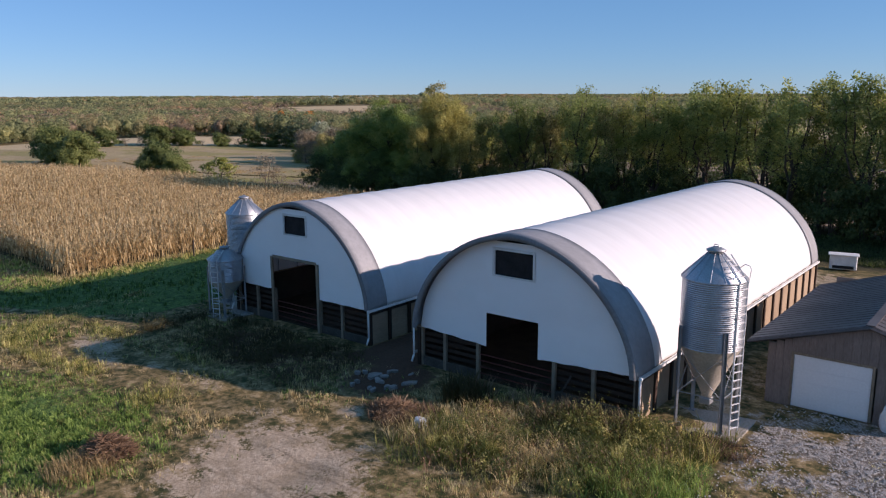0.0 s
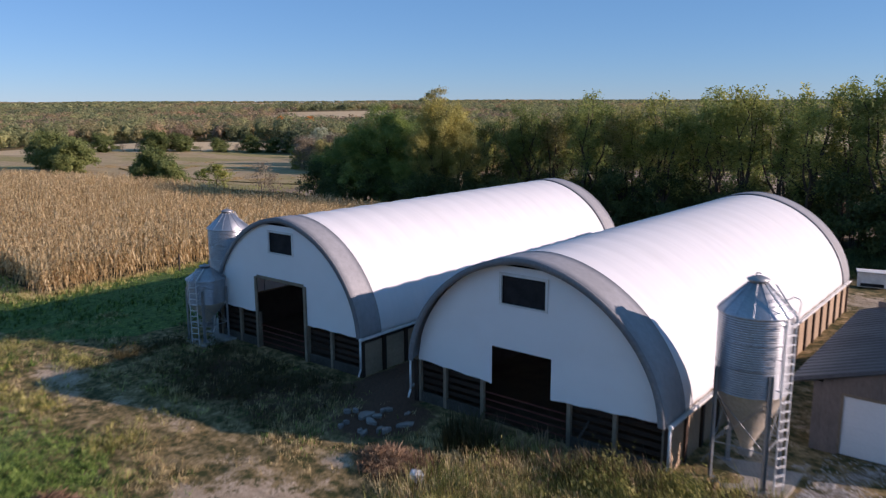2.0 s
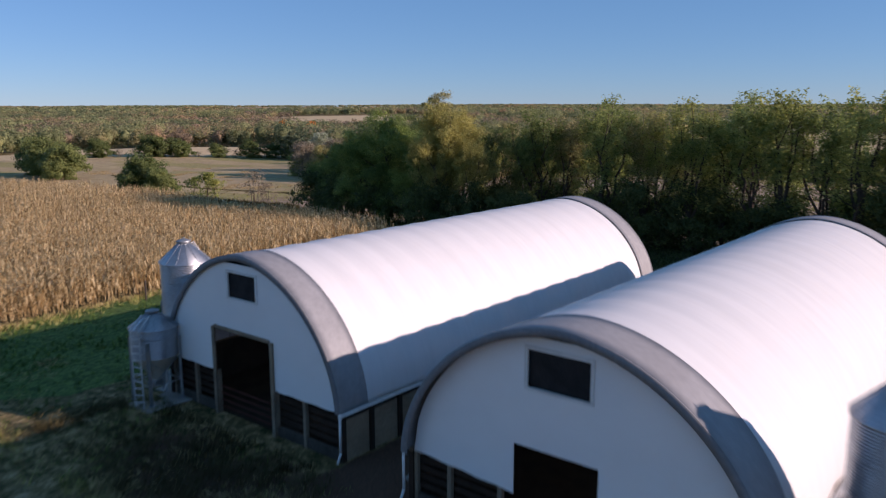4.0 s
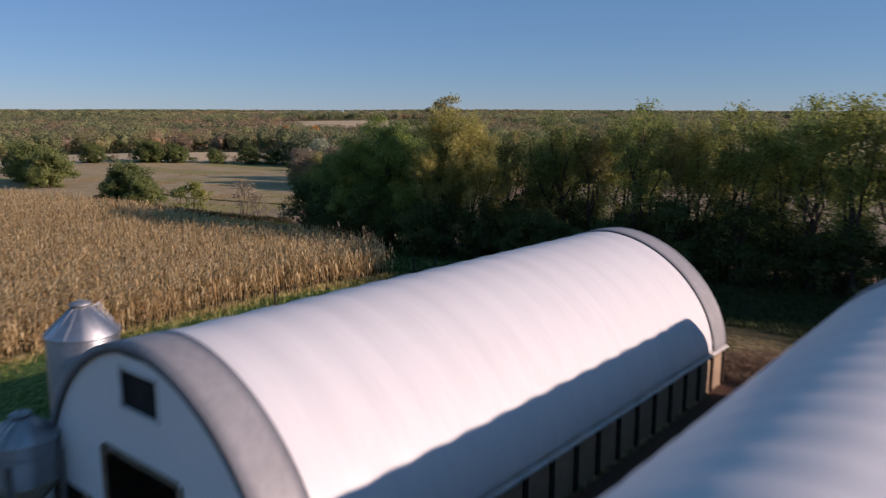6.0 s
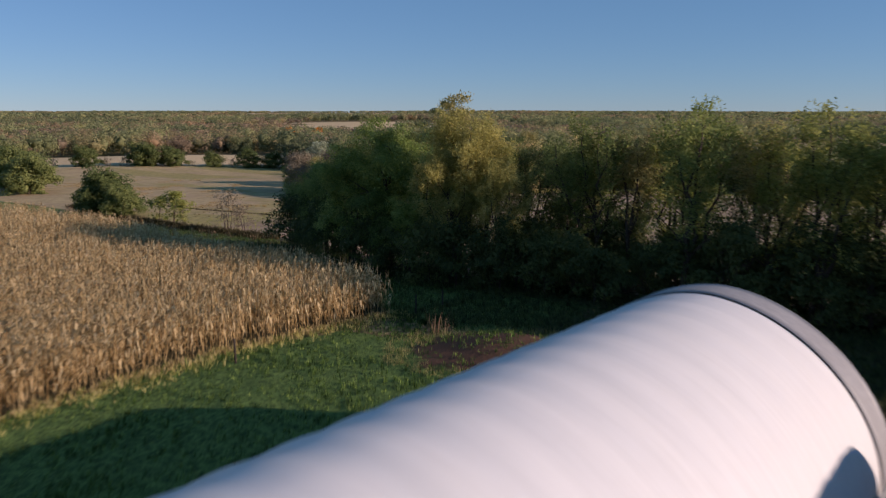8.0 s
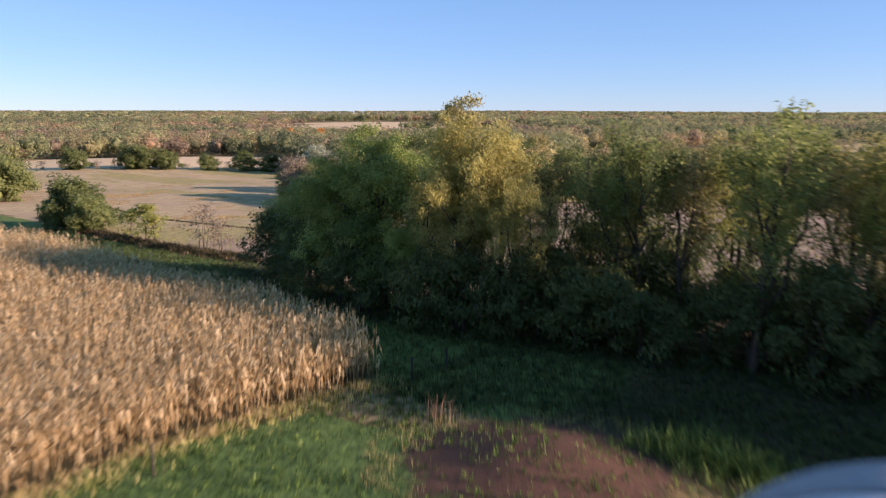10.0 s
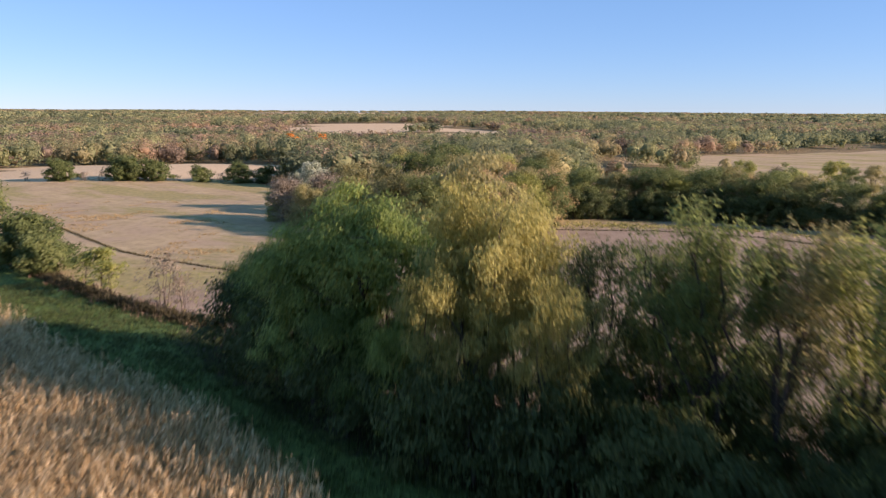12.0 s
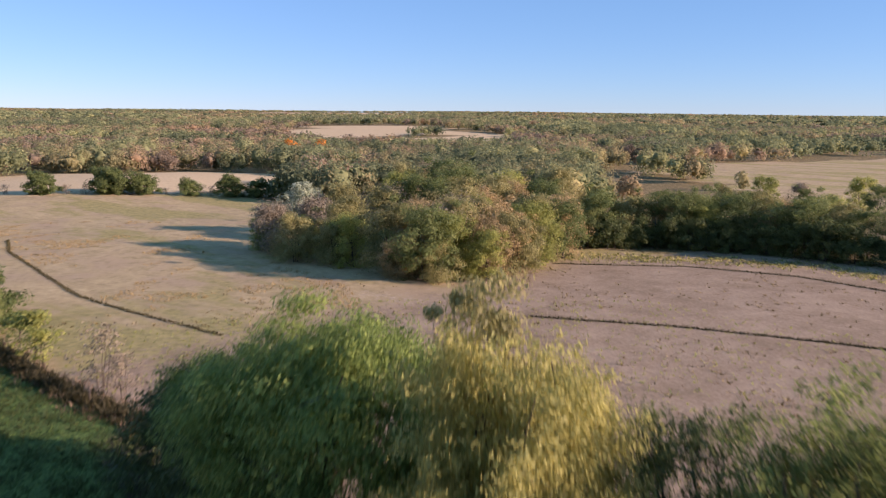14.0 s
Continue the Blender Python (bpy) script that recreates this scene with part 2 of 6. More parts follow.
# grass coloured near black in place of the tree belt's shade
M_SHADE_GRASS = leafy("shade_grass", ((0.40, (0.018, 0.03, 0.01)), (0.5, (0.04, 0.062, 0.019)), (0.60, (0.09, 0.12, 0.036))), 0.35, patch=2.2, fleck=0.15)
M_STRAW = leafy("dry_grass", ((0.40, (0.13, 0.095, 0.04)), (0.5, (0.41, 0.31, 0.135)), (0.60, (0.74, 0.60, 0.32))), 0.42, patch=2.2, fleck=0.15)
M_WEED = leafy("rank_weeds", ((0.40, (0.12, 0.135, 0.035)), (0.5, (0.42, 0.39, 0.11)), (0.60, (0.73, 0.65, 0.26))), 0.48, patch=1.6, fleck=0.15)
M_DEAD = leafy("dead_brush", ((0.2, (0.11, 0.065, 0.04)), (0.5, (0.22, 0.14, 0.085)), (0.8, (0.38, 0.28, 0.18))), 0.2)


def make_ground():
    k = Nodes("ground")
    fine, mid, big = k.noise(9, 8, 0.75), k.noise(1.1, 5, 0.6), k.noise(0.11, 4, 0.6)
    clump = k.noise(3.2, 6, 0.7)
    grass = k.ramp(k.math("ADD", k.math("MULTIPLY", mid, 0.45), k.math("MULTIPLY", clump, 0.55)), (0.42, (0.045, 0.052, 0.018)), (0.485, (0.14, 0.11, 0.048)), (0.53, (0.22, 0.162, 0.075)), (0.60, (0.38, 0.285, 0.155)))
    lush = k.ramp(k.math("ADD", k.math("MULTIPLY", fine, 0.5), k.math("MULTIPLY", clump, 0.5)), (0.43, (0.028, 0.056, 0.015)), (0.57, (0.142, 0.225, 0.06)))
    meadow = k.ramp(k.math("ADD", k.math("MULTIPLY", mid, 0.4), k.math("MULTIPLY", k.noise(0.22, 6, 0.7), 0.6)), (0.28, (0.23, 0.18, 0.10)), (0.52, (0.405, 0.315, 0.172)), (0.75, (0.55, 0.445, 0.26)))
    meadow = k.mix(k.span(big, 0.48, 0.62, 0, 0.6), meadow, (0.33, 0.245, 0.162))
    meadow = k.mix(k.span(k.noise(0.05, 5, 0.65, (0.35, 1, 1)), 0.485, 0.56, 0, 0.75), meadow, k.ramp(k.noise(0.9, 6, 0.7), (0.4, (0.17, 0.165, 0.05)), (0.6, (0.36, 0.31, 0.115))))
    meadow = k.mix(k.span(k.noise(0.45, 6, 0.7), 0.52, 0.66, 0, 0.45), meadow, (0.15, 0.13, 0.06))
    fallow = k.ramp(k.math("ADD", k.math("MULTIPLY", k.noise(2.4, 6, 0.75), 0.5), k.math("MULTIPLY", k.noise(0.16, 6, 0.7), 0.5)), (0.36, (0.175, 0.13, 0.078)), (0.5, (0.28, 0.21, 0.142)), (0.64, (0.38, 0.295, 0.205)))
    bare = k.mix(k.span(k.noise(0.8, 5, 0.7), 0.45, 0.62, 0, 0.6), k.ramp(fine, (0.38, (0.30, 0.235, 0.17)), (0.5, (0.425, 0.335, 0.24)), (0.62, (0.55, 0.445, 0.325))), (0.235, 0.18, 0.11))
    turn = k.n.new("ShaderNodeMapping")
    turn.inputs["Rotation"].default_value, turn.inputs["Scale"].default_value = (0, 0, radians(46)), (0.22, 2.4, 1)
    tracks = k.n.new("ShaderNodeTexNoise")
    tracks.inputs["Scale"].default_value, tracks.inputs["Detail"].default_value, tracks.inputs["Distortion"].default_value = 1.1, 5, 0.8
    k.l.new(k.pos.outputs["Position"], turn.inputs["Vector"]), k.l.new(turn.outputs[0], tracks.inputs["Vector"])
    bare = k.mix(k.span(tracks.outputs["Fac"], 0.52, 0.66, 0, 0.6), bare, (0.17, 0.13, 0.085))
    gravel = k.ramp(k.math("ADD", k.math("MULTIPLY", k.noise(22, 6, 0.85), 0.6), k.math("MULTIPLY", k.noise(2.2, 5, 0.7), 0.4)), (0.42, (0.085, 0.068, 0.05)), (0.5, (0.20, 0.175, 0.145)), (0.58, (0.50, 0.475, 0.44)))
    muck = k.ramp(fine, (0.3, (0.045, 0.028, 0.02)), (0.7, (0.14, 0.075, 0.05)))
    # ground litter, coloured darker to deepen the shade by the belt
    litter_shade = k.ramp(fine, (0.3, (0.028, 0.028, 0.014)), (0.7, (0.075, 0.066, 0.034)))
    stubble = k.ramp(mid, (0.3, (0.42, 0.315, 0.18)), (0.7, (0.58, 0.46, 0.28)))
    ragged = k.math("ADD", k.math("MULTIPLY", k.math("SUBTRACT", mid, 0.5), 1.0), k.math("MULTIPLY", k.math("SUBTRACT", fine, 0.5), 0.9))
    c = grass
    for name, colour in (("lush", lush), ("meadow", meadow), ("fallow", fallow), ("stubble", stubble), ("litter_shade", litter_shade), ("bare", bare), ("gravel", gravel), ("muck", muck)):
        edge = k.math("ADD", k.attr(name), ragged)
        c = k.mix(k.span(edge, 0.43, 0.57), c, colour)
    k.bump(k.math("ADD", k.math("ADD", fine, clump), k.math("MULTIPLY", mid, 2.0)), 0.7, 0.05)
    return k.done(c, 0.95, 0, 0.15)


M_GROUND = make_ground()

# ---------------------------------------------------------------- tools
RNG = np.random.default_rng(7)


def mesh_from(name, verts, faces, material, smooth=False):
    """A mesh from vertex and face arrays; faces may be one array or several, of any side count."""
    me = bpy.data.meshes.new(name)
    blocks = faces if isinstance(faces, list) else [faces]
    verts = np.asarray(verts, np.float32)
    loops = np.concatenate([np.asarray(b, np.int32).ravel() for b in blocks])
    sizes = np.concatenate([np.full(len(b), np.shape(b)[1], np.int32) for b in blocks])
    me.vertices.add(len(verts))
    me.vertices.foreach_set("co", verts.ravel())
    me.loops.add(len(loops))
    me.loops.foreach_set("vertex_index", loops)
    me.polygons.add(len(sizes))
    me.polygons.foreach_set("loop_start", np.concatenate([[0], np.cumsum(sizes)[:-1]]).astype(np.int32))
    me.update(calc_edges=True)
    me.materials.append(material)
    if smooth:
        me.polygons.foreach_set("use_smooth", np.ones(len(sizes), bool))
    return me


def part(name, bm, material, parent=None, label="", smooth=False):
    """Links a bmesh or a mesh as one object, under a thing or a part."""
    if isinstance(bm, bmesh.types.BMesh):
        me = bpy.data.meshes.new(name)
        bmesh.ops.recalc_face_normals(bm, faces=bm.faces)
        if smooth:
            for f in bm.faces:
                f.smooth = True
        bm.to_mesh(me)
        bm.free()
        me.materials.append(material)
    else:
        me = bm
    ob = new(name, me)
    if parent:
        ob.parent = parent
    return tagged(ob, label)


def box(bm, x0, x1, y0, y1, z0, z1, m=None):
    vs = bmesh.ops.create_cube(bm, size=1.0)["verts"]
    for v in vs:
        v.co = Vector(((x0 + x1) / 2 + v.co.x * (x1 - x0), (y0 + y1) / 2 + v.co.y * (y1 - y0), (z0 + z1) / 2 + v.co.z * (z1 - z0)))
        if m:
            v.co = m @ v.co
    return bm


def block(x0, x1, y0, y1, z0, z1, bevel=0.0):
    bm = box(bmesh.new(), x0, x1, y0, y1, z0, z1)
    if bevel:
        bmesh.ops.bevel(bm, geom=list(bm.edges), offset=bevel, segments=1, affect="EDGES", profile=0.5)
    return bm


def beam(bm, p, q, r, sides=6):
    """A round bar from p to q."""
    p, q = Vector(p), Vector(q)
    turn = (q - p).to_track_quat("Z", "Y").to_matrix().to_4x4()
    bmesh.ops.create_cone(bm, cap_ends=True, segments=sides, radius1=r, radius2=r, depth=(q - p).length, matrix=Matrix.Translation((p + q) / 2) @ turn)
    return bm


def pipe_run(points, r, sides=6):
    bm = bmesh.new()
    for a, b in zip(points, points[1:]):
        beam(bm, a, b, r, sides)
    return bm


def lathe(profile, seg=48, ribs=0, rib=0.0):
    """A surface of revolution about z from (radius, height) pairs."""
    ang = np.linspace(0, 2 * np.pi, seg, endpoint=False)
    rows = []
    for r, z in profile:
        rr = r * (1 + (rib * (np.cos(ang * ribs) > 0.9) if ribs else 0))
        rows.append(np.stack([rr * np.cos(ang), rr * np.sin(ang), np.full(seg, z)], -1))
    v = np.concatenate(rows)
    i, j = np.meshgrid(np.arange(len(profile) - 1), np.arange(seg), indexing="ij")
    k = (j + 1) % seg
    f = np.stack([i * seg + j, i * seg + k, (i + 1) * seg + k, (i + 1) * seg + j], -1).reshape(-1, 4)
    return v, f


def wave(x, y, scale, seed=0):
    """Smooth value noise in 0..1 over the plane."""
    x, y = np.asarray(x, float) / scale + seed * 17.3, np.asarray(y, float) / scale + seed * 9.1
    xi, yi = np.floor(x), np.floor(y)
    fx, fy = x - xi, y - yi
    fx, fy = fx * fx * (3 - 2 * fx), fy * fy * (3 - 2 * fy)

    def h(a, b):
        s = np.sin(a * 127.1 + b * 311.7 + seed * 74.7) * 43758.5453
        return s - np.floor(s)

    return (h(xi, yi) * (1 - fx) + h(xi + 1, yi) * fx) * (1 - fy) + (h(xi, yi + 1) * (1 - fx) + h(xi + 1, yi + 1) * fx) * fy


def land(x, y):
    """The height of the ground: flat round the barns, falling gently, and rising to far hills."""
    x, y = np.asarray(x, float), np.asarray(y, float)
    s = np.hypot(x + 6.9, y - 14)
    z = -0.025 * np.clip(s - 33, 0, 297) + 47.3 * np.clip((s - 436) / 5016, 0, 1.15) ** 1.15
    z = z + np.clip((s - 550) / 2750, 0, 1) * 17.6 * (wave(x, y, 990, 3) - 0.5)
    z = z + 0.95 * np.exp(-(((x + 29.2) / 3.7) ** 2) - ((y - 34.5) / 3.5) ** 2)      # a muck heap
    z = z + 4.0 * np.exp(-(((x + 312) / 60) ** 2) - ((y - 172) / 70) ** 2)          # a domed field
    b = np.clip(np.hypot(np.clip(-22 - x, 0, None), np.clip(y - 27, 0, None)) / 26, 0, 1)
    z = z - 1.2 * b * b * (3 - 2 * b)                                               # the fall behind the barns
    b, c = np.clip((-x - 66) / 50, 0, 1), np.clip((53 - y) / 9, 0, 1)
    z = z + 1.6 * b * b * (3 - 2 * b) * c * c * (3 - 2 * c)                         # the swell under the corn
    z = z + 8.0 * np.exp(-(((x + 900) / 300) ** 2) - ((y - 900) / 230) ** 2)        # the far ploughed hillside
    b = np.clip((-x - 5.6) / 3.6, 0, 1)
    z = z - 0.15 * b * b * (3 - 2 * b)
    return z + np.clip((s - 45) / 60, 0, 1) * 0.5 * (wave(x, y, 40, 5) - 0.5)


def inside(x, y, poly):
    """Whether points lie in a polygon."""
    x, y = np.asarray(x, float), np.asarray(y, float)
    res = np.zeros(x.shape, bool)
    for (ax, ay), (bx, by) in zip(poly, poly[1:] + poly[:1]):
        cross = ((ay > y) != (by > y)) & (x < (bx - ax) * (y - ay) / (by - ay + 1e-9) + ax)
        res ^= cross
    return res


def near_line(x, y, line):
    """The distance to a polyline."""
    x, y = np.asarray(x, float), np.asarray(y, float)
    best = np.full(x.shape, 1e9)
    for (ax, ay), (bx, by) in zip(line, line[1:]):
        dx, dy = bx - ax, by - ay
        u = np.clip(((x - ax) * dx + (y - ay) * dy) / (dx * dx + dy * dy), 0, 1)
        best = np.minimum(best, np.hypot(x - ax - u * dx, y - ay - u * dy))
    return best


# ---------------------------------------------------------------- plan
HALF, EAVE, LONG = 5.46, 1.80, (26.4, 25.95)           # a hoop barn
BARN_X = (0.0, -14.79)
BARN_Y = (0.0, 0.70)
CROWN = {"apex": 6.68}                                             # the roof height of the barn in hand
CORN = [(-41.2, 0.1), (-42.8, 14.0), (-44.1, 25.0), (-43.2, 39.6), (-48.4, 42.4), (-58.6, 44.4), (-69.6, 44.6), (-90.0, 45.0), (-108.0, 43.0), (-165.3, 40.0), (-165.3, 7.4), (-66.3, 3.0), (-50.9, 1.9)]
BELT = [(-80.6, 57.5), (-66.3, 53.8), (-50.9, 52.0), (-39.9, 53.1), (-26.7, 55.2), (-15.7, 56.9), (-0.3, 59.1), (21.7, 61.9), (54.7, 66.8), (93.2, 73.4)]
BELT_FRONT = [(-83.9, 55.2), (-64.1, 49.8), (-50.9, 48.6), (-39.9, 49.8), (-26.7, 52.0), (-15.7, 53.6), (-0.3, 55.8), (21.7, 58.6), (54.7, 63.5), (93.2, 70.1)]
FIELD_HILL = [(-330.3, 99.8), (-294.0, 118.5), (-270.9, 153.7), (-244.5, 196.6), (-275.3, 238.4), (-313.8, 245.0), (-363.3, 226.3), (-379.8, 165.8), (-368.8, 116.3)]
FIELD_RIGHT = [(-254.4, 428.7), (-198.3, 403.4), (-121.3, 314.3), (-66.3, 275.8), (65.7, 259.3), (351.7, 330.8), (274.7, 704.8), (-66.3, 682.8), (-154.3, 649.8)]
FIELD_FAR = [(-846, 632), (-918, 761), (-881, 877), (-783, 900), (-669, 745), (-638, 644), (-644, 559), (-742, 591)]
FIELD_PLOUGH = [(-585, 642), (-680, 778), (-683, 853), (-558, 748), (-474, 638), (-525, 610)]
MEADOW = [(-330.3, 44.8), (-165.0, 63.0), (-125.0, 60.4), (-113.0, 59.0), (-94.0, 58.4), (-84.0, 58.8), (-66.3, 56.0), (-39.9, 52.5), (-0.3, 63.5), (65.7, 77.8), (285.7, 99.8), (285.7, 193.3), (21.7, 185.6), (-57.5, 176.8), (-81.7, 175.7), (-110.3, 155.9), (-123.5, 163.6), (-198.3, 160.3),
          (-241.2, 185.6), (-273.1, 153.7), (-330.3, 110.8)]
TERRACE = [[(-196.1, 88.8), (-179.6, 83.3), (-153.2, 78.9), (-133.4, 75.6), (-120.2, 75.6), (-101.5, 76.7)], [(-82.8, 105.9), (-67.4, 113.6), (-52.0, 118.5), (-22.3, 125.1)], [(-101.5, 140.5), (-83.9, 153.2), (-67.4, 155.9), (-53.1, 152.6), (-22.3, 148.2)]]
HEDGE = [(-150.0, 65.0), (-125.0, 60.2), (-113.0, 58.8), (-104.0, 58.2), (-94.0, 58.1), (-82.0, 59.0)]
TRACK = [(-113.0, 153.0), (-97.8, 123.8)]


# ---------------------------------------------------------------- ground
def axis(lo, hi, step, far, growth):
    """Grid lines: even between lo and hi, then ever wider out to far."""
    mid = list(np.arange(lo, hi + step / 2, step))
    out, d = [], step
    while (out[-1] if out else hi) < far:
        d *= growth
        out.append((out[-1] if out else hi) + d)
    back, d = [], step
    while (back[-1] if back else lo) > -far:
        d *= growth
        back.append((back[-1] if back else lo) - d)
    return np.array(back[::-1] + mid + out)


def build_ground():
    gx, gy = axis(-50, 16, 0.5, 5700, 1.1), axis(-20, 58, 0.5, 5700, 1.1)
    x, y = np.meshgrid(gx, gy)
    x, y = x.ravel(), y.ravel()
    s = np.hypot(x + 6, y - 12)
    near = np.clip(1 - (s - 40) / 30, 0, 1)
    z = land(x, y) + near * (0.10 * (wave(x, y, 1.3, 1) - 0.5) + 0.16 * (wave(x, y, 4.0, 2) - 0.5))
    under = (np.abs(x - BARN_X[0]) < 5.6) & (y > -0.2) & (y < 25.8) | (np.abs(x - BARN_X[1]) < 5.6) & (y > 0.4) & (y < 27.0) | (x > 8.2) & (x < 16.4) & (y > 5.0) & (y < 17)
    z = np.where(under, land(x, y) - 0.06, z)
    track = near_line(x, y, [(3, -16), (-2.5, -11), (-6.5, -8), (-11.5, -7.4), (-16, -8), (-22, -8.4)])
    spur = near_line(x, y, [(-1, -9.5), (-3.6, -6.6), (-5.2, -3.4), (-7.2, 0.5), (-7.2, 24)])
    ruts = np.minimum(np.abs(track - 0.85), np.abs(spur - 0.8))
    z = z - near * 0.06 * np.exp(-(ruts / 0.22) ** 2) * ((track < 3) | (spur < 2.5))
    n = len(gx)
    i, j = np.meshgrid(np.arange(len(gy) - 1), np.arange(n - 1), indexing="ij")
    f = np.stack([i * n + j, i * n + j + 1, (i + 1) * n + j + 1, (i + 1) * n + j], -1).reshape(-1, 4)
    me = mesh_from("ground", np.stack([x, y, z], -1), f, M_GROUND, smooth=True)

    def soft(d, w):
        return np.clip(0.5 - d / w * 0.5, 0, 1)

    bare = np.maximum(soft(track - 0.9, 1.5) * (x < 6), soft(spur - 1.0, 1.4) * (y < 2)) * (0.28 + 0.5 * wave(x, y, 1.6, 14))
    bare = np.maximum(bare, soft(np.hypot(x + 2.6, (y + 11) * 1.1) - 3.6, 3.2) * (0.72 + 0.4 * wave(x, y, 1.1, 16)))
    bare = np.maximum(bare, 0.9 * soft(np.hypot((x + 20.5) * 0.5, y + 7.7) - 0.8, 0.9))
    mud_lane = 0.8 * ((np.abs(x + 7.2) < 2.2) & (y > -1.5) & (y < 27))
    bare = np.maximum(bare, 0.6 * soft(np.hypot((x - 7) / 1.5, y - 29.5) - 3.5, 2.0))
    gravel = soft(np.maximum(np.abs(x - 14.5) - 6.0, np.abs(y - 0.5) - 5.2), 1.6)
    gravel = np.maximum(gravel, soft(near_line(x, y, [(11, -3), (12, -12), (16, -30)]) - 2.6, 1.5)) * (0.22 + 0.62 * wave(x, y, 1.5, 18))
    bare = np.maximum(bare, 0.62 * soft(near_line(x, y, [(-119.1, 146.0), (-109.2, 147.1), (-102.6, 130.6), (-94.9, 104.2), (-110.3, 99.8)]) - 3.5, 5.0))
    corn = inside(x, y, CORN)
    litter_shade = np.maximum(corn * 1.0, soft(near_line(x, y, BELT) - 3.2, 3.0))
    # dark tone from barns to belt paints in the belt's shade
    litter_shade = np.maximum(litter_shade, 0.72 * soft(np.maximum(np.abs(x - 9) - 43, np.abs(y - 45) - 11), 5.0))
    muck = soft(np.hypot((x + 29.2) * 0.95, y - 34.5) - 5.0, 1.8)
    muck = np.maximum(muck, 0.9 * soft(np.hypot((x + 7.0) / 1.5, y - 29.5) - 4.0, 2.5))
    muck = np.maximum(muck, soft(np.hypot(x + 5.2, (y + 2.2) * 0.9) - 1.9, 1.2) * 0.9)
    muck = np.maximum(muck, soft(np.hypot(x + 2.4, y + 4.9) - 1.0, 0.8))
    # mud before the barns, its dark colour also deepening their painted shade
    mud_and_shade = soft(np.hypot((x + 11.5) / 2.4, y + 3.0) - 3.0, 1.6) * (y < 1)
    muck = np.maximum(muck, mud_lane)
    bare = np.maximum(bare, 0.55 * soft(np.maximum(np.abs(x - 7.3) - 1.6, np.abs(y - 14) - 13.5), 1.2) * (0.6 + 0.6 * wave(x, y, 2.0, 22)))
    muck = np.maximum(muck, mud_and_shade * (0.4 + 0.4 * wave(x, y, 1.7, 19)))
    bare = np.maximum(bare, mud_and_shade * (0.1 + 0.45 * wave(x, y, 2.3, 20)))
    lush = np.maximum(inside(x, y, [(-41.5, -8.0), (-41.0, 0.8), (-43.8, 25.0), (-41.5, 33.8), (-26.7, 34.4), (-24.5, 29.4), (-23.4, -2.5), (-26.7, -5.8)]) * 0.95,
                      inside(x, y, [(-187.3, 41.0), (-92.7, 37.6), (-42.1, 38.8), (-33.0, 37.5), (-30.0, 44.0), (-33.3, 51.4), (-66.3, 53.0), (-82.0, 58.0), (-94.0, 57.8), (-113.0, 58.4), (-125.0, 59.8), (-187.3, 64.0)]) * 0.72)
    lush = np.maximum(lush, 0.95 * soft(np.hypot((x + 13.0) * 0.55, y + 14.2) - 3.0, 2.4) * (0.5 + 0.6 * wave(x, y, 2.5, 17)))
    lush = np.maximum(lush, 0.9 * soft(np.hypot(x - 8.2, (y + 2.4) * 0.9) - 1.0, 1.0))
    meadow = inside(x, y, MEADOW) * 1.0
    stubble = (inside(x, y, FIELD_HILL) | inside(x, y, FIELD_FAR) | inside(x, y, FIELD_PLOUGH)) * 1.0
    fallow = soft(np.abs(x + 8) - 92, 14) * meadow
    meadow = np.maximum(meadow, inside(x, y, FIELD_RIGHT))
    strips = np.sin(x * 0.0041 + 1.3) + np.sin(y * 0.0032 - 0.4) + 1.2 * wave(x, y, 420, 8)
    stubble = np.maximum(stubble, (s > 900) * (strips > 2.15))
    litter_shade = np.maximum(litter_shade, 0.25 * ((s > 250) & (meadow < 0.5) & (stubble < 0.5)))
    values = {"lush": lush, "meadow": meadow, "fallow": fallow, "stubble": stubble, "litter_shade": litter_shade, "bare": bare, "gravel": gravel, "muck": muck}
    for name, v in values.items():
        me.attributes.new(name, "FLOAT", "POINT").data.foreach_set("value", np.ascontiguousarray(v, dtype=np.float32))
    return tagged(new("ground", me), "rolling farmland with rough grass, bare track, gravel and tan meadows", "ground", kind="structure")


build_ground()


# ---------------------------------------------------------------- hoop barns
def arch(u, grow=0.0):
    """A point of the roof's section; u runs from 0 (left eave) to 1 (right eave)."""
    a, b, p = HALF + grow, CROWN["apex"] - EAVE + grow, 1.84
    t = np.pi * (1 - np.asarray(u, float))
    c, s = np.cos(t), np.sin(t)
    return a * np.sign(c) * np.abs(c) ** (2 / p), EAVE + b * np.abs(s) ** (2 / p)


def arch_top(x, grow=0.0):
    a, b, p = HALF + grow, CROWN["apex"] - EAVE + grow, 1.84
    return EAVE + b * np.clip(1 - np.abs(np.asarray(x, float) / a) ** p, 0, 1) ** (1 / p)


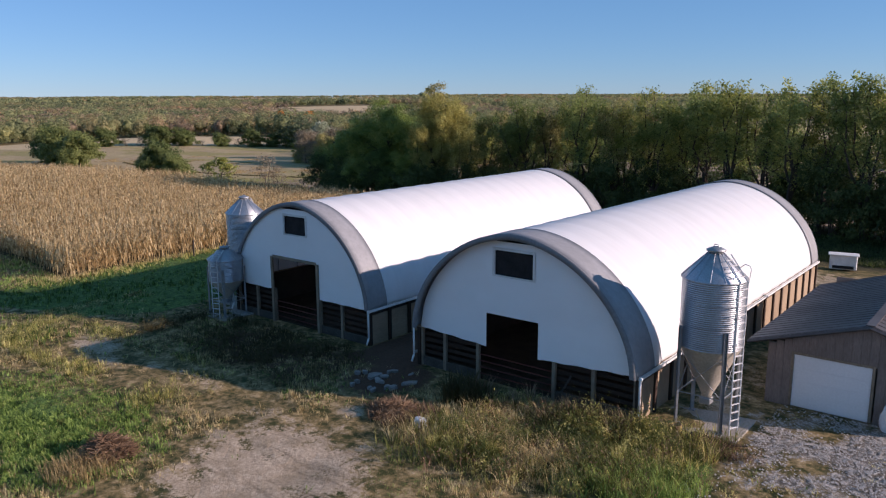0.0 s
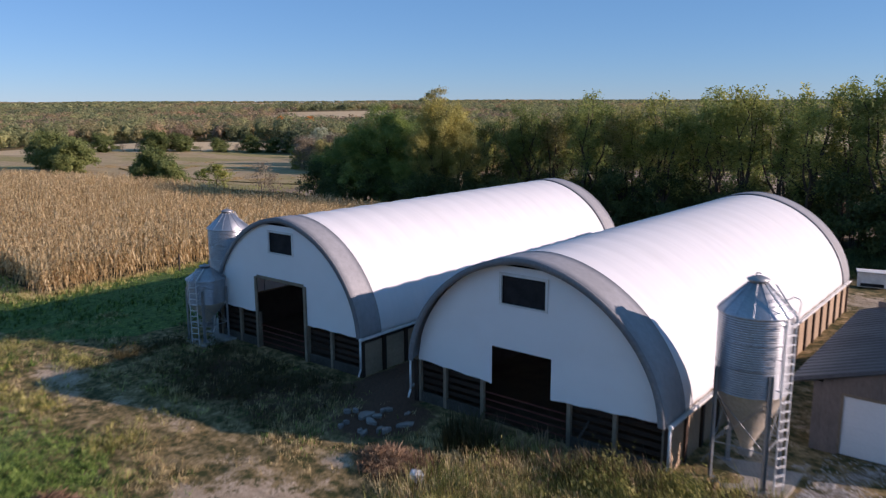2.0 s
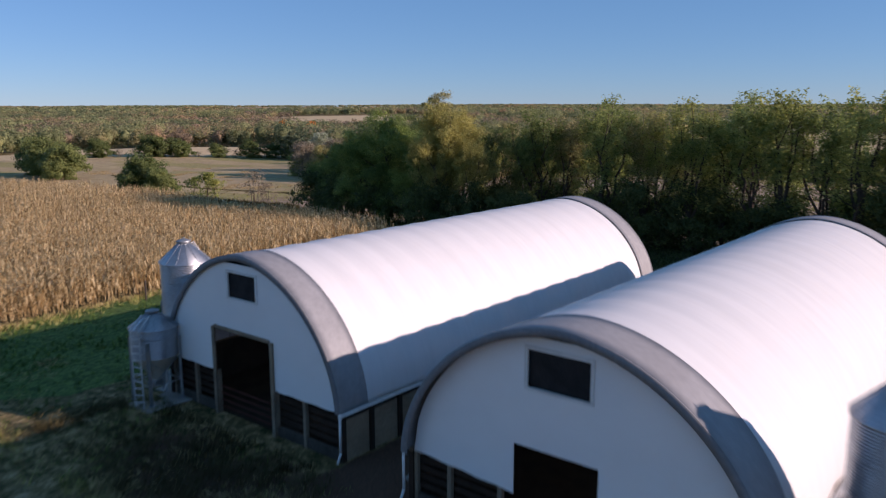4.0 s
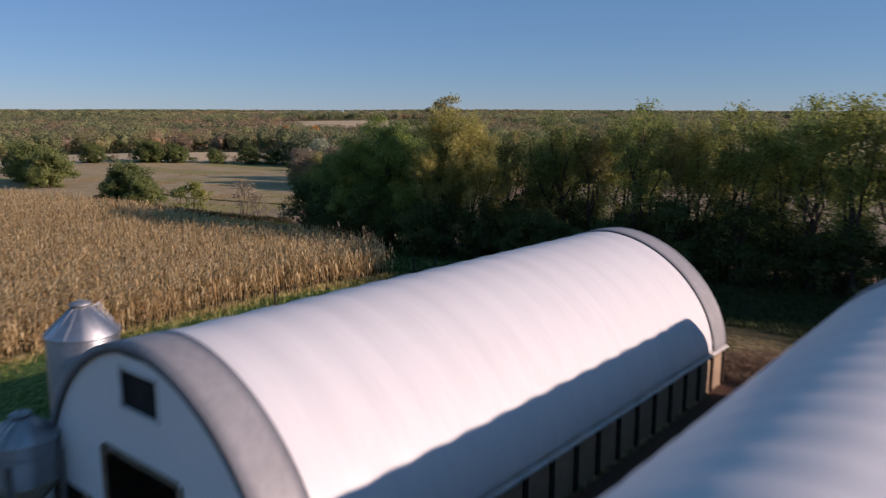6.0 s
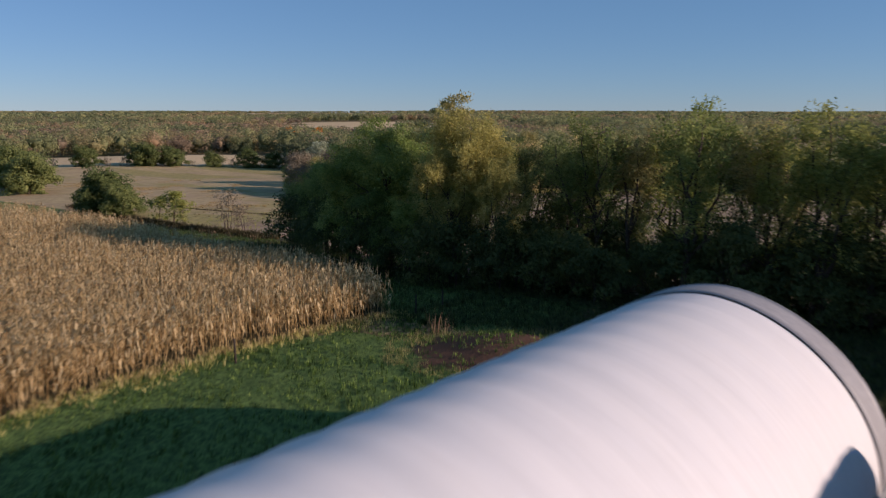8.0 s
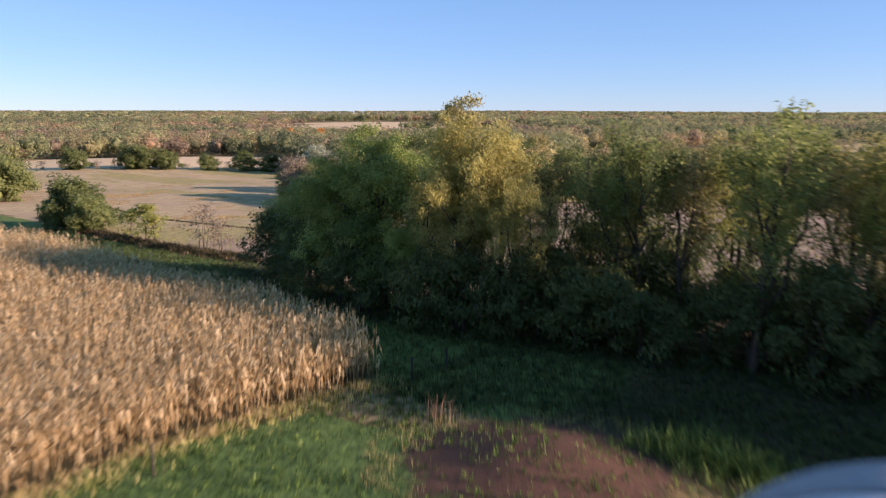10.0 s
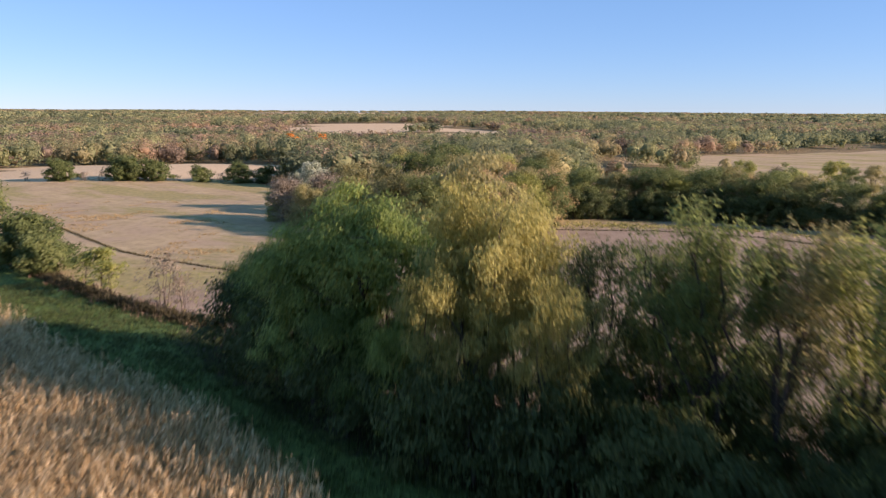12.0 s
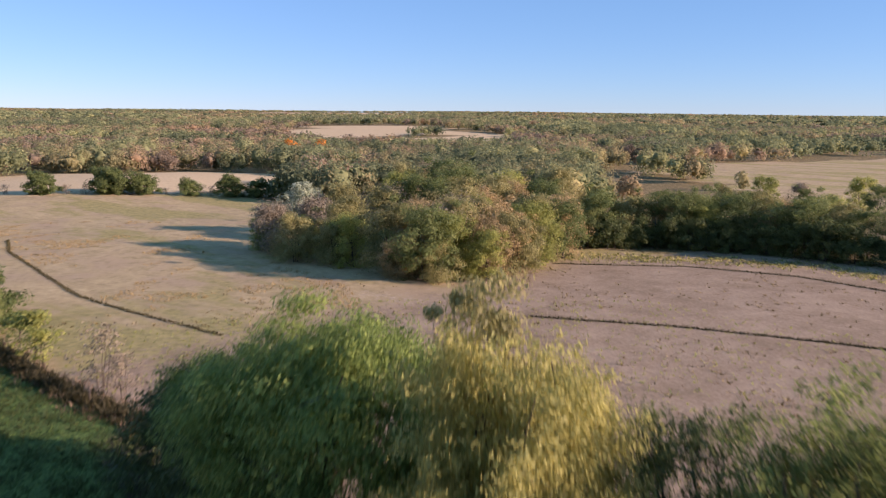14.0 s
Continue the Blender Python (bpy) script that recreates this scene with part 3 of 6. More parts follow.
def sheet(ys, grow, sag, thick, segs=56):
    """Fabric over the hoops, with a skin of some thickness and a slight sag between hoops."""
    u = np.linspace(0, 1, segs + 1)
    verts = []
    for inner in (0.0, thick):
        for y in ys:
            d = -sag * np.sin(np.pi * (y / 1.6)) ** 2
            x, z = arch(u, grow + d - inner)
            verts.append(np.stack([x, np.full_like(x, y), z], -1))
    v = np.concatenate(verts)
    n, m = segs + 1, len(ys)
    i, j = np.meshgrid(np.arange(m - 1), np.arange(segs), indexing="ij")
    q = np.stack([i * n + j, i * n + j + 1, (i + 1) * n + j + 1, (i + 1) * n + j], -1).reshape(-1, 4)
    faces = [q[:, ::-1], q + n * m]
    j = np.arange(segs)
    for row in (0, m - 1):
        faces.append(np.stack([row * n + j, row * n + j + 1, row * n + j + 1 + n * m, row * n + j + n * m], -1))
    i = np.arange(m - 1)
    for col in (0, n - 1):
        faces.append(np.stack([i * n + col, (i + 1) * n + col, (i + 1) * n + col + n * m, i * n + col + n * m], -1))
    return v, np.concatenate(faces)


def end_wall(y, thick, inset, door, window, sag, top_cut):
    """The fabric end: a wall under the arch with openings cut through it."""
    xs = set(np.linspace(-HALF + inset, HALF - inset, 61))
    for o in (door, window):
        if o:
            xs |= {o[0], o[1]}
    xs = np.array(sorted(xs))
    bm = bmesh.new()

    def piece(x0, x1, lo0, lo1, hi0, hi1):
        if hi0 - lo0 < 0.01 and hi1 - lo1 < 0.01:
            return
        q = []
        for yy in (y, y + thick):
            q.append([bm.verts.new(c) for c in ((x0, yy, lo0), (x1, yy, lo1), (x1, yy, hi1), (x0, yy, hi0))])
        a, b = q
        bm.faces.new(a), bm.faces.new(b[::-1])
        for k in range(4):
            bm.faces.new((a[k], b[k], b[(k + 1) % 4], a[(k + 1) % 4]))

    def bottom(x):
        return EAVE - sag * (1 - abs(x) / HALF) + 0.015 * math.sin(x * 5)

    for x0, x1 in zip(xs, xs[1:]):
        mx = (x0 + x1) / 2
        hi = [max(float(arch_top(x, -inset)), EAVE) for x in (x0, x1)]
        if top_cut and abs(mx) < top_cut[0]:
            hi = [min(v, top_cut[1]) for v in hi]
        lo = [bottom(x0), bottom(x1)]
        hi = [max(a, b) for a, b in zip(hi, lo)]
        if door and door[0] < mx < door[1]:
            lo = [door[3], door[3]]
        if window and window[0] < mx < window[1]:
            piece(x0, x1, *lo, window[2], window[2])
            piece(x0, x1, window[3], window[3], max(hi[0], window[3]), max(hi[1], window[3]))
        else:
            piece(x0, x1, *lo, *hi)
    bmesh.ops.remove_doubles(bm, verts=bm.verts, dist=0.0005)
    return bm


def rim_ring(y0, y1, wide):
    """The turned edge of the cover at a gable: a flat ring in the plane of the end."""
    u = np.linspace(0, 1, 57)
    rows = []
    for yy, g in ((y0, 0.03), (y0, -wide), (y1, -wide), (y1, 0.03)):
        x, z = arch(u, g)
        rows.append(np.stack([x, np.full_like(x, yy), np.maximum(z, EAVE)], -1))
    v, n = np.concatenate(rows), 57
    j, f = np.arange(n - 1), []
    for a, b in ((0, 1), (1, 2), (2, 3), (3, 0)):
        f.append(np.stack([a * n + j, a * n + j + 1, b * n + j + 1, b * n + j], -1))
    return v, np.concatenate(f)


def hoop_barn(cx, front, length, apex, hood, door, window, posts, sag, frame_posts, label):
    CROWN["apex"] = apex
    barn = tagged(new("hoop_barn"), label, "barn", "hoop barns")
    barn.matrix_basis = pose(cx, front, float(land(cx, front)))
    ys = np.arange(1.2, length - 1.39, 0.2)
    part("roof_cover", mesh_from("roof_cover", *sheet(ys, 0.0, 0.044, 0.03), M_COVER, True), None, barn, "taut white fabric roof cover")
    for y0, y1 in ((-hood, 1.33), (length - 1.5, length + 0.02)):
        part("end_band", mesh_from("end_band", *sheet(np.linspace(y0, y1, 5), 0.03, 0.0, 0.025), M_BAND, True), None, barn, "grey fabric band at the gable")
    part("gable_rim", mesh_from("gable_rim", *rim_ring(-hood - 0.03, -hood - 0.001, 0.22), M_RIM), None, barn, "dark grey turned fabric edge")
    part("gable_rim", mesh_from("gable_rim", *rim_ring(length + 0.021, length + 0.05, 0.24), M_RIM), None, barn, "dark grey turned fabric edge")
    part("front_wall", end_wall(0.03, 0.03, 0.16, door, window, sag, (1.75, window[3] + 0.37)), M_END, barn, "white fabric gable wall")
    part("rear_wall", end_wall(length - 0.06, 0.03, 0.16, None, None, 0.1, None), M_END, barn, "white fabric gable wall")

    # the screened gable window and its frame
    x0, x1, z0, z1 = window
    win = part("gable_window", block(x0, x1, 0.10, 0.115, z0, z1), M_NET_GAP, barn, "dark netting in the gable window")
    for b in ((x0 - 0.10, x1 + 0.10, -0.012, 0.02, z1, z1 + 0.11), (x0 - 0.10, x0, -0.012, 0.02, z0, z1), (x1, x1 + 0.10, -0.012, 0.02, z0, z1), (x0 - 0.10, x1 + 0.10, -0.012, 0.02, z0 - 0.06, z0)):
        part("window_frame", block(*b), M_WHITE, win)
    # black sheet in place of the arch gap's shade; board scraps above the wall
    part("gable_backing", end_wall(0.30, 0.02, 0.2, (-3, 3, 0, z0 - 0.5), None, 0, None), M_NET_GAP, barn, "black sheet standing for the shade behind the gable")
    for bx, bz, w, hh in ((-1.55, z1 + 0.02, 0.62, 0.20), (1.35, z1 - 0.03, 0.55, 0.22), (0.15, z1 + 0.22, 0.12, 0.10), (0.62, z1 + 0.20, 0.10, 0.09)):
        part("board_scrap", block(bx - w / 2, bx + w / 2, 0.065, 0.09, bz, bz + hh), M_CARD, barn, "brown scrap of board")

    # unseen boards added here, near black so the doorway stays dark
    part("rear_boarding", block(-HALF + 0.14, HALF - 0.14, length - 0.14, length - 0.07, -0.1, EAVE - 0.12), M_OLDPOST_LINING, barn, "dark boards added over the unseen rear to keep the inside dark")
    # front posts, kneewall and rails
    for px in posts:
        part("front_post", block(px - 0.08, px + 0.08, 0.07, 0.23, -0.1, EAVE - 0.02, 0.012), M_POST, barn)
    stops = sorted(posts)
    for a, b in zip(stops, stops[1:]):
        opening = door[0] - 0.6 < (a + b) / 2 < door[1] + 0.6 and b - a > 2.2
        if not opening:
            part("kneewall", block(a + 0.082, b - 0.082, 0.09, 0.21, -0.1, 0.36, 0.01), M_KNEE, barn, "mucky concrete kneewall, darkened for the shade under the fabric")
        for k in range(4):
            z = 0.50 + k * 0.29
            if opening:
                part("gate_bar", beam(bmesh.new(), (a + 0.1, 0.16, z - 0.25), (b - 0.1, 0.16, z - 0.25), 0.028), M_RED, barn, "red pipe gate bar")
            else:
                part("rail_board", block(a + 0.082, b - 0.082, 0.24, 0.275, z, z + 0.16), M_DARKWOOD, barn)
    if frame_posts:
        for px in (door[0], door[1]):
            part("door_post", block(px - 0.09, px + 0.09, -0.06, 0.028, -0.1, door[3] + 0.05, 0.01), M_POST, barn, "weathered grey door post")
        part("door_header", block(door[0] + 0.092, door[1] - 0.092, -0.05, 0.02, door[3], door[3] + 0.14, 0.01), M_POST, barn)

    # side walls: plywood panels between proud posts, an eave board and a gutter
    bays = 17
    step = length / bays
    for sx in (-1, 1):
        for k in range(bays + 1):
            y = min(max(k * step, 0.1), length - 0.1)
            part("side_post", block(*sorted((sx * (HALF - 0.13), sx * (HALF + 0.05))), y - 0.10, y + 0.10, -0.1, EAVE - 0.06), M_DARKWOOD, barn)
        for k in range(bays):
            y0, y1 = k * step + 0.102, (k + 1) * step - 0.102
            part("side_panel", block(*sorted((sx * (HALF - 0.10), sx * (HALF - 0.04))), y0, y1, -0.1, EAVE - 0.30), M_PANEL, barn)
        part("eave_board", block(*sorted((sx * (HALF - 0.12), sx * (HALF + 0.03))), 0.0, length, EAVE - 0.058, EAVE + 0.04), M_POST, barn)
        gut = bmesh.new()
        g = sx * (HALF + 0.12)
        box(gut, g - 0.07, g + 0.03, -0.1, length, EAVE - 0.05, EAVE - 0.035)
        box(gut, g - 0.08, g - 0.066, -0.1, length, EAVE - 0.05, EAVE + 0.04)
        box(gut, g + 0.026, g + 0.04, -0.1, length, EAVE - 0.05, EAVE + 0.04)
        part("gutter", gut, M_WHITE if sx > 0 else M_DULL, barn, "white rain gutter" if sx > 0 else "grey rain gutter")
        spout = pipe_run([(g, -0.16, EAVE + 0.02), (g, -0.16, 0.45), (g, -0.32, 0.12)], 0.048, 10)
        bmesh.ops.create_uvsphere(spout, u_segments=10, v_segments=6, radius=0.09, matrix=Matrix.Translation((g, -0.14, EAVE)))
        part("downspout", spout, M_WHITE, barn, "white plastic downspout", True)
    # lining added to paint the interior's shade over the lit side panels
    for sx in (-1, 1):
        part("inner_boarding", block(*sorted((sx * (HALF - 0.20), sx * (HALF - 0.135))), 0.3, length - 0.15, 0.035, EAVE - 0.02), M_OLDPOST_LINING, barn, "dark lining added inside the wall for the interior's shade")
    # bent pipe hoops under the cover
    u = np.linspace(0, 1, 25)
    for k in range(0, bays + 1):
        hx, hz = arch(u, -0.09)
        y = min(max(k * step, 0.45), length - 0.3)
        part("roof_hoop", pipe_run([(float(a), y, float(b)) for a, b in zip(hx, hz)], 0.03, 5), M_DULL, barn, "bent steel roof hoop")
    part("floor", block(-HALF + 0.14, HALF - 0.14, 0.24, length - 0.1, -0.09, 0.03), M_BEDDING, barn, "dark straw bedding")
    return barn


hoop_barn(BARN_X[0], BARN_Y[0], LONG[0], 6.68, 0.36, (-1.61, 1.0, 0, 3.09), (-1.17, 0.72, 4.83, 5.90), (-5.3, -3.95, -2.1, 1.73, 3.52, 5.3), 0.30, False,
          "white fabric hoop barn with open doorway and dark gable window")
hoop_barn(BARN_X[1], BARN_Y[1], LONG[1], 6.83, 0.06, (-2.02, 1.72, 0, 3.645), (-0.85, 0.88, 5.09, 6.09), (-5.3, -3.6, -2.02, 1.72, 3.4, 5.3), 0.02, True,
          "white fabric hoop barn with post-framed doorway beside feed bins")


# ---------------------------------------------------------------- feed bins
def corrugated(r, z0, z1):
    n = 4 * round((z1 - z0) / 0.075)
    prof = [(r + 0.010 * math.sin(math.pi * k / 2 + 0.8), z0 + (z1 - z0) * k / n) for k in range(n + 1)]
    return lathe(prof, 48)


def feed_bin(x, y, r, z_hop, z0, z1, z2, label, ladder_turn, legs=4, twist=0.0):
    b = tagged(new("feed_bin"), label, "feed bin", "feed bins")
    b.matrix_basis = pose(x, y, float(land(x, y)), 0, 0, twist)
    part("barrel", mesh_from("barrel", *corrugated(r, z0, z1), M_STEEL, True), None, b, "corrugated galvanised barrel")
    for zz in (z0 + (z1 - z0) / 3, z0 + 2 * (z1 - z0) / 3):
        part("seam", mesh_from("seam", *lathe([(r + 0.008, zz - 0.02), (r + 0.016, zz - 0.012), (r + 0.016, zz + 0.012), (r + 0.008, zz + 0.02)], 56), M_STEEL), None, b)
    zc = z1 + (z2 - z1) * 0.80
    roof = lathe([(r + 0.05, z1 - 0.04), (r + 0.05, z1), (r * 0.24, zc)], 56, 14, 0.012)
    part("roof", mesh_from("roof", *roof, M_STEEL), None, b, "ribbed galvanised cone roof")
    for k in range(14):
        a = 2 * math.pi * k / 14
        part("roof_rib", beam(bmesh.new(), ((r + 0.05) * math.cos(a), (r + 0.05) * math.sin(a), z1 + 0.01), (r * 0.24 * math.cos(a), r * 0.24 * math.sin(a), zc + 0.01), 0.016, 5), M_STEEL, b)
    lid = part("lid", mesh_from("lid", *lathe([(r * 0.25, zc - 0.06), (r * 0.25, zc + 0.04), (r * 0.30, zc + 0.06), (r * 0.31, zc + 0.11), (r * 0.2, z2 - 0.05), (r * 0.06, z2), (0.001, z2)], 28), M_DULL, True), None, b, "grey filler lid")
    part("lid_handle", pipe_run([(-0.1, 0, z2 - 0.02), (-0.06, 0, z2 + 0.07), (0.06, 0, z2 + 0.07), (0.1, 0, z2 - 0.02)], 0.014), M_DULL, lid)
    part("hopper", mesh_from("hopper", *lathe([(r, z0 + 0.03), (r * 0.98, z0 - 0.06), (0.19, z_hop), (0.19, z_hop - 0.10)], 40), M_HOPPER, True), None, b, "stained steel hopper cone")
    part("outlet_boot", block(-0.21, 0.21, -0.23, 0.16, z_hop - 0.34, z_hop - 0.10, 0.03), M_DULL, b, "steel outlet boot")
    foot = []
    for k in range(legs):
        a = math.pi / 4 + k * 2 * math.pi / legs
        lx, ly = (r + 0.03) * math.cos(a), (r + 0.03) * math.sin(a)
        foot.append((lx, ly))
        leg = bmesh.new()
        m = pose(lx, ly, 0, 0, 0, math.degrees(a))
        box(leg, -0.012, 0.0, -0.07, 0.07, -0.04, z0 + 0.75, m)
        box(leg, 0.0, 0.07, -0.07, -0.058, -0.04, z0 + 0.75, m)
        box(leg, 0.0, 0.07, 0.058, 0.07, -0.04, z0 + 0.75, m)
        part("leg", leg, M_DULL, b, "channel steel leg")
        part("foot_plate", block(lx - 0.13, lx + 0.13, ly - 0.13, ly + 0.13, 0.02, 0.045), M_DULL, b)
    for k in range(legs):
        p, q = foot[k], foot[(k + 1) % legs]
        part("girt", beam(bmesh.new(), (*p, z0 * 0.42), (*q, z0 * 0.42), 0.022), M_DULL, b)
        part("brace", beam(bmesh.new(), (*p, z0 * 0.42), (*q, z0 * 0.95), 0.016), M_DULL, b)
        part("brace", beam(bmesh.new(), (*q, z0 * 0.42), (*p, z0 * 0.95), 0.016), M_DULL, b)
    # ladder
    a = radians(ladder_turn)
    c, s = math.cos(a), math.sin(a)

    def lp(side, out, z):
        return ((r + out) * c - side * s, (r + out) * s + side * c, z)

    lad = part("ladder", pipe_run([lp(-0.21, 0.22, 0.02), lp(-0.21, 0.22, z1 + 0.05), lp(-0.21, -r * 0.55, zc)], 0.028), M_GALV, b, "galvanised access ladder")
    part("ladder_rail", pipe_run([lp(0.21, 0.22, 0.02), lp(0.21, 0.22, z1 + 0.05), lp(0.21, -r * 0.55, zc)], 0.028), M_GALV, lad)
    z = 0.28
    while z < z1:
        part("rung", beam(bmesh.new(), lp(-0.21, 0.22, z), lp(0.21, 0.22, z), 0.026), M_GALV, lad)
        z += 0.305
    for k in range(1, 5):
        o, zz = 0.22 - (0.22 + r * 0.55) * k / 5, z1 + 0.05 + (zc - z1 - 0.05) * k / 5
        part("rung", beam(bmesh.new(), lp(-0.21, o, zz), lp(0.21, o, zz), 0.02), M_GALV, lad)
    part("grab_hoop", pipe_run([lp(0.21, 0.22, z1 - 0.2), lp(0.23, 0.30, z1 + 0.5), lp(0.23, 0.24, z1 + 0.62), lp(0.23, 0.02, z1 + 0.64), lp(0.22, -0.25, z1 + 0.45)], 0.016), M_GALV, lad)
    for zz in (z0 + 0.3, z0 + (z1 - z0) / 2, z1 - 0.2):
        for side in (-0.21, 0.21):
            part("standoff", beam(bmesh.new(), lp(side, 0.0, zz), lp(side, 0.22, zz), 0.014, 5), M_GALV, lad)
    return b


tagged(part("concrete_pad", block(5.9, 8.95, 0.45, 3.1, -0.12, 0.02, 0.02), M_CONCRETE), "stained concrete pad under the tall feed bin", "pad")
feed_bin(7.42, 1.72, 1.12, 1.12, 3.08, 5.66, 6.78, "tall galvanised feed bin with ladder beside the barn", -24)
tagged(part("concrete_pad", block(-23.05, -20.2, 1.1, 4.0, -0.27, -0.13, 0.02), M_CONCRETE), "concrete pad under the tall feed bin", "pad")
feed_bin(-21.6, 2.55, 1.10, 1.1, 2.9, 5.52, 6.55, "tall galvanised feed bin behind a smaller bin", 120)
tagged(part("concrete_pad", block(-21.25, -18.85, -1.25, 1.05, -0.27, -0.13, 0.02), M_CONCRETE), "concrete pad under the small feed bin", "pad")
feed_bin(-20.05, -0.10, 0.97, 1.0, 2.05, 3.30, 4.0, "low galvanised feed bin on tall legs", -68)


# ---------------------------------------------------------------- garage
def garage():
    g = tagged(new("garage"), "low brown-sided garage with dark metal roof and white door", "garage")
    x0, x1, y0, y1, ze, zr, xr = 8.5, 15.6, 5.4, 16.7, 2.45, 3.76, 12.06
    # front wall with the door opening cut through, in battened boards
    k, x = 0, x0
    while x < x1 - 0.01:
        xe = min(x + 0.30, x1)
        z_top = min(ze + (zr - ze) * (1 - abs((x + xe) / 2 - xr) / (xr - x0)), zr)
        zb = 2.16 if 9.5 - 0.05 < (x + xe) / 2 < 12.24 + 0.02 else 0.0
        part("siding_board", block(x + 0.004, xe - 0.004, y0, y0 + 0.06 + 0.006 * (k % 2), zb - (0.1 if zb == 0 else 0), z_top - 0.02), M_SIDING, g)
        x, k = xe, k + 1
    for side, yy0, yy1 in ((x0, y0 + 0.07, y1), (x1 - 0.06, y0 + 0.07, y1)):
        y, k = yy0, 0
        while y < yy1 - 0.01:
            ye = min(y + 0.35, yy1)
            part("siding_board", block(side, side + 0.06 + 0.006 * (k % 2), y + 0.004, ye - 0.004, -0.1, ze), M_SIDING, g)
            y, k = ye, k + 1
    back = bmesh.new()
    box(back, x0 + 0.06, x1 - 0.06, y1 - 0.06, y1, -0.1, ze + 0.6)
    part("rear_wall", back, M_SIDING, g)
    door = part("garage_door", block(9.5, 12.24, y0 + 0.02, y0 + 0.055, 0.0, 2.14), M_DOOR, g, "plain white overhead door")
    for i in range(4):
        part("door_panel", block(9.53, 12.21, y0 + 0.008, y0 + 0.022, 0.03 + i * 0.53, 0.535 + i * 0.53), M_DOOR, door)
    for b in ((9.40, 9.50, y0 - 0.03, y0 + 0.08, 0, 2.24), (12.24, 12.34, y0 - 0.03, y0 + 0.08, 0, 2.24), (9.50, 12.24, y0 - 0.03, y0 + 0.02, 2.14, 2.24)):
        part("door_trim", block(*b), M_POST, g)
    for sgn in (-1, 1):
        ex = xr + sgn * 4.3
        ez = zr - 4.3 * (zr - 2.42) / (xr - 7.75)
        bm = bmesh.new()
        pts = [(xr, y0 - 0.25, zr), (ex, y0 - 0.25, ez), (ex, y1 + 0.2, ez), (xr, y1 + 0.2, zr)]
        lo = [bm.verts.new(p) for p in pts]
        hi = [bm.verts.new((p[0], p[1], p[2] + 0.05)) for p in pts]
        bm.faces.new(lo), bm.faces.new(hi)
        for k in range(4):
            bm.faces.new((lo[k], lo[(k + 1) % 4], hi[(k + 1) % 4], hi[k]))
        slope = part("roof_slope", bm, M_ROOF, g, "dark brown ribbed metal roof")
        y = y0 - 0.2
        while y < y1 + 0.2:
            part("roof_rib", beam(bmesh.new(), (xr, y, zr + 0.055), (ex, y, ez + 0.055), 0.02, 4), M_ROOF, slope)
            y += 0.46
        part("fascia", beam(bmesh.new(), (xr, y0 - 0.27, zr - 0.03), (ex, y0 - 0.27, ez - 0.03), 0.07, 4), M_ROOF, g)
    part("ridge_cap", block(xr - 0.16, xr + 0.16, y0 - 0.27, y1 + 0.22, zr + 0.045, zr + 0.085), M_ROOF, g)
    part("concrete_floor", block(x0 + 0.1, x1 - 0.1, y0 + 0.1, y1 - 0.1, -0.05, 0.01), M_CONCRETE, g)
    return g


garage()


# ---------------------------------------------------------------- yard things
def lump(name, size, seed, material, label, category, at, flat=0.6):
    bm = bmesh.new()
    bmesh.ops.create_icosphere(bm, subdivisions=3, radius=1.0)
    for v in bm.verts:
        n = noise.noise(v.co * 1.7 + Vector((seed, 0, 0))) * 0.35 + noise.noise(v.co * 4.5 + Vector((0, seed, 0))) * 0.14
        v.co = v.co * (1 + n)
        v.co = Vector((v.co.x * size[0], v.co.y * size[1], max(v.co.z, -flat) * size[2]))
    ob = part(name, bm, material)
    ob.matrix_basis = pose(*at)
    return tagged(ob, label, category)


lump("plastic_sack", (0.30, 0.22, 0.24), 2.0, M_TARP, "crumpled pale plastic sack lying in the grass", "plastic sack", (-0.75, -5.35, 0.15))
def rubble(x, y, size, turn, thick):
    """A jagged broken slab: the hull of a few scattered points."""
    r = random.Random(turn)
    bm = bmesh.new()
    for k in range(11):
        a, d = k * 0.571 + r.uniform(-0.3, 0.3), r.uniform(0.3, 1.0) * size
        for z in (-0.1, thick * r.uniform(0.5, 1.1)):
            bm.verts.new((math.cos(a) * d, math.sin(a) * d * 0.65, z))
    hull = bmesh.ops.convex_hull(bm, input=bm.verts)
    bmesh.ops.delete(bm, geom=list({g for g in hull["geom_interior"] + hull["geom_unused"] if isinstance(g, bmesh.types.BMVert)}), context="VERTS")
    ob = part("rubble", bm, M_RUBBLE)
    ob.matrix_basis = pose(x, y, 0.0, r.uniform(-4, 4), r.uniform(-4, 4), turn * 31)
    return tagged(ob, "broken pale concrete slab in the mud", "rubble", "broken slabs by the barn")


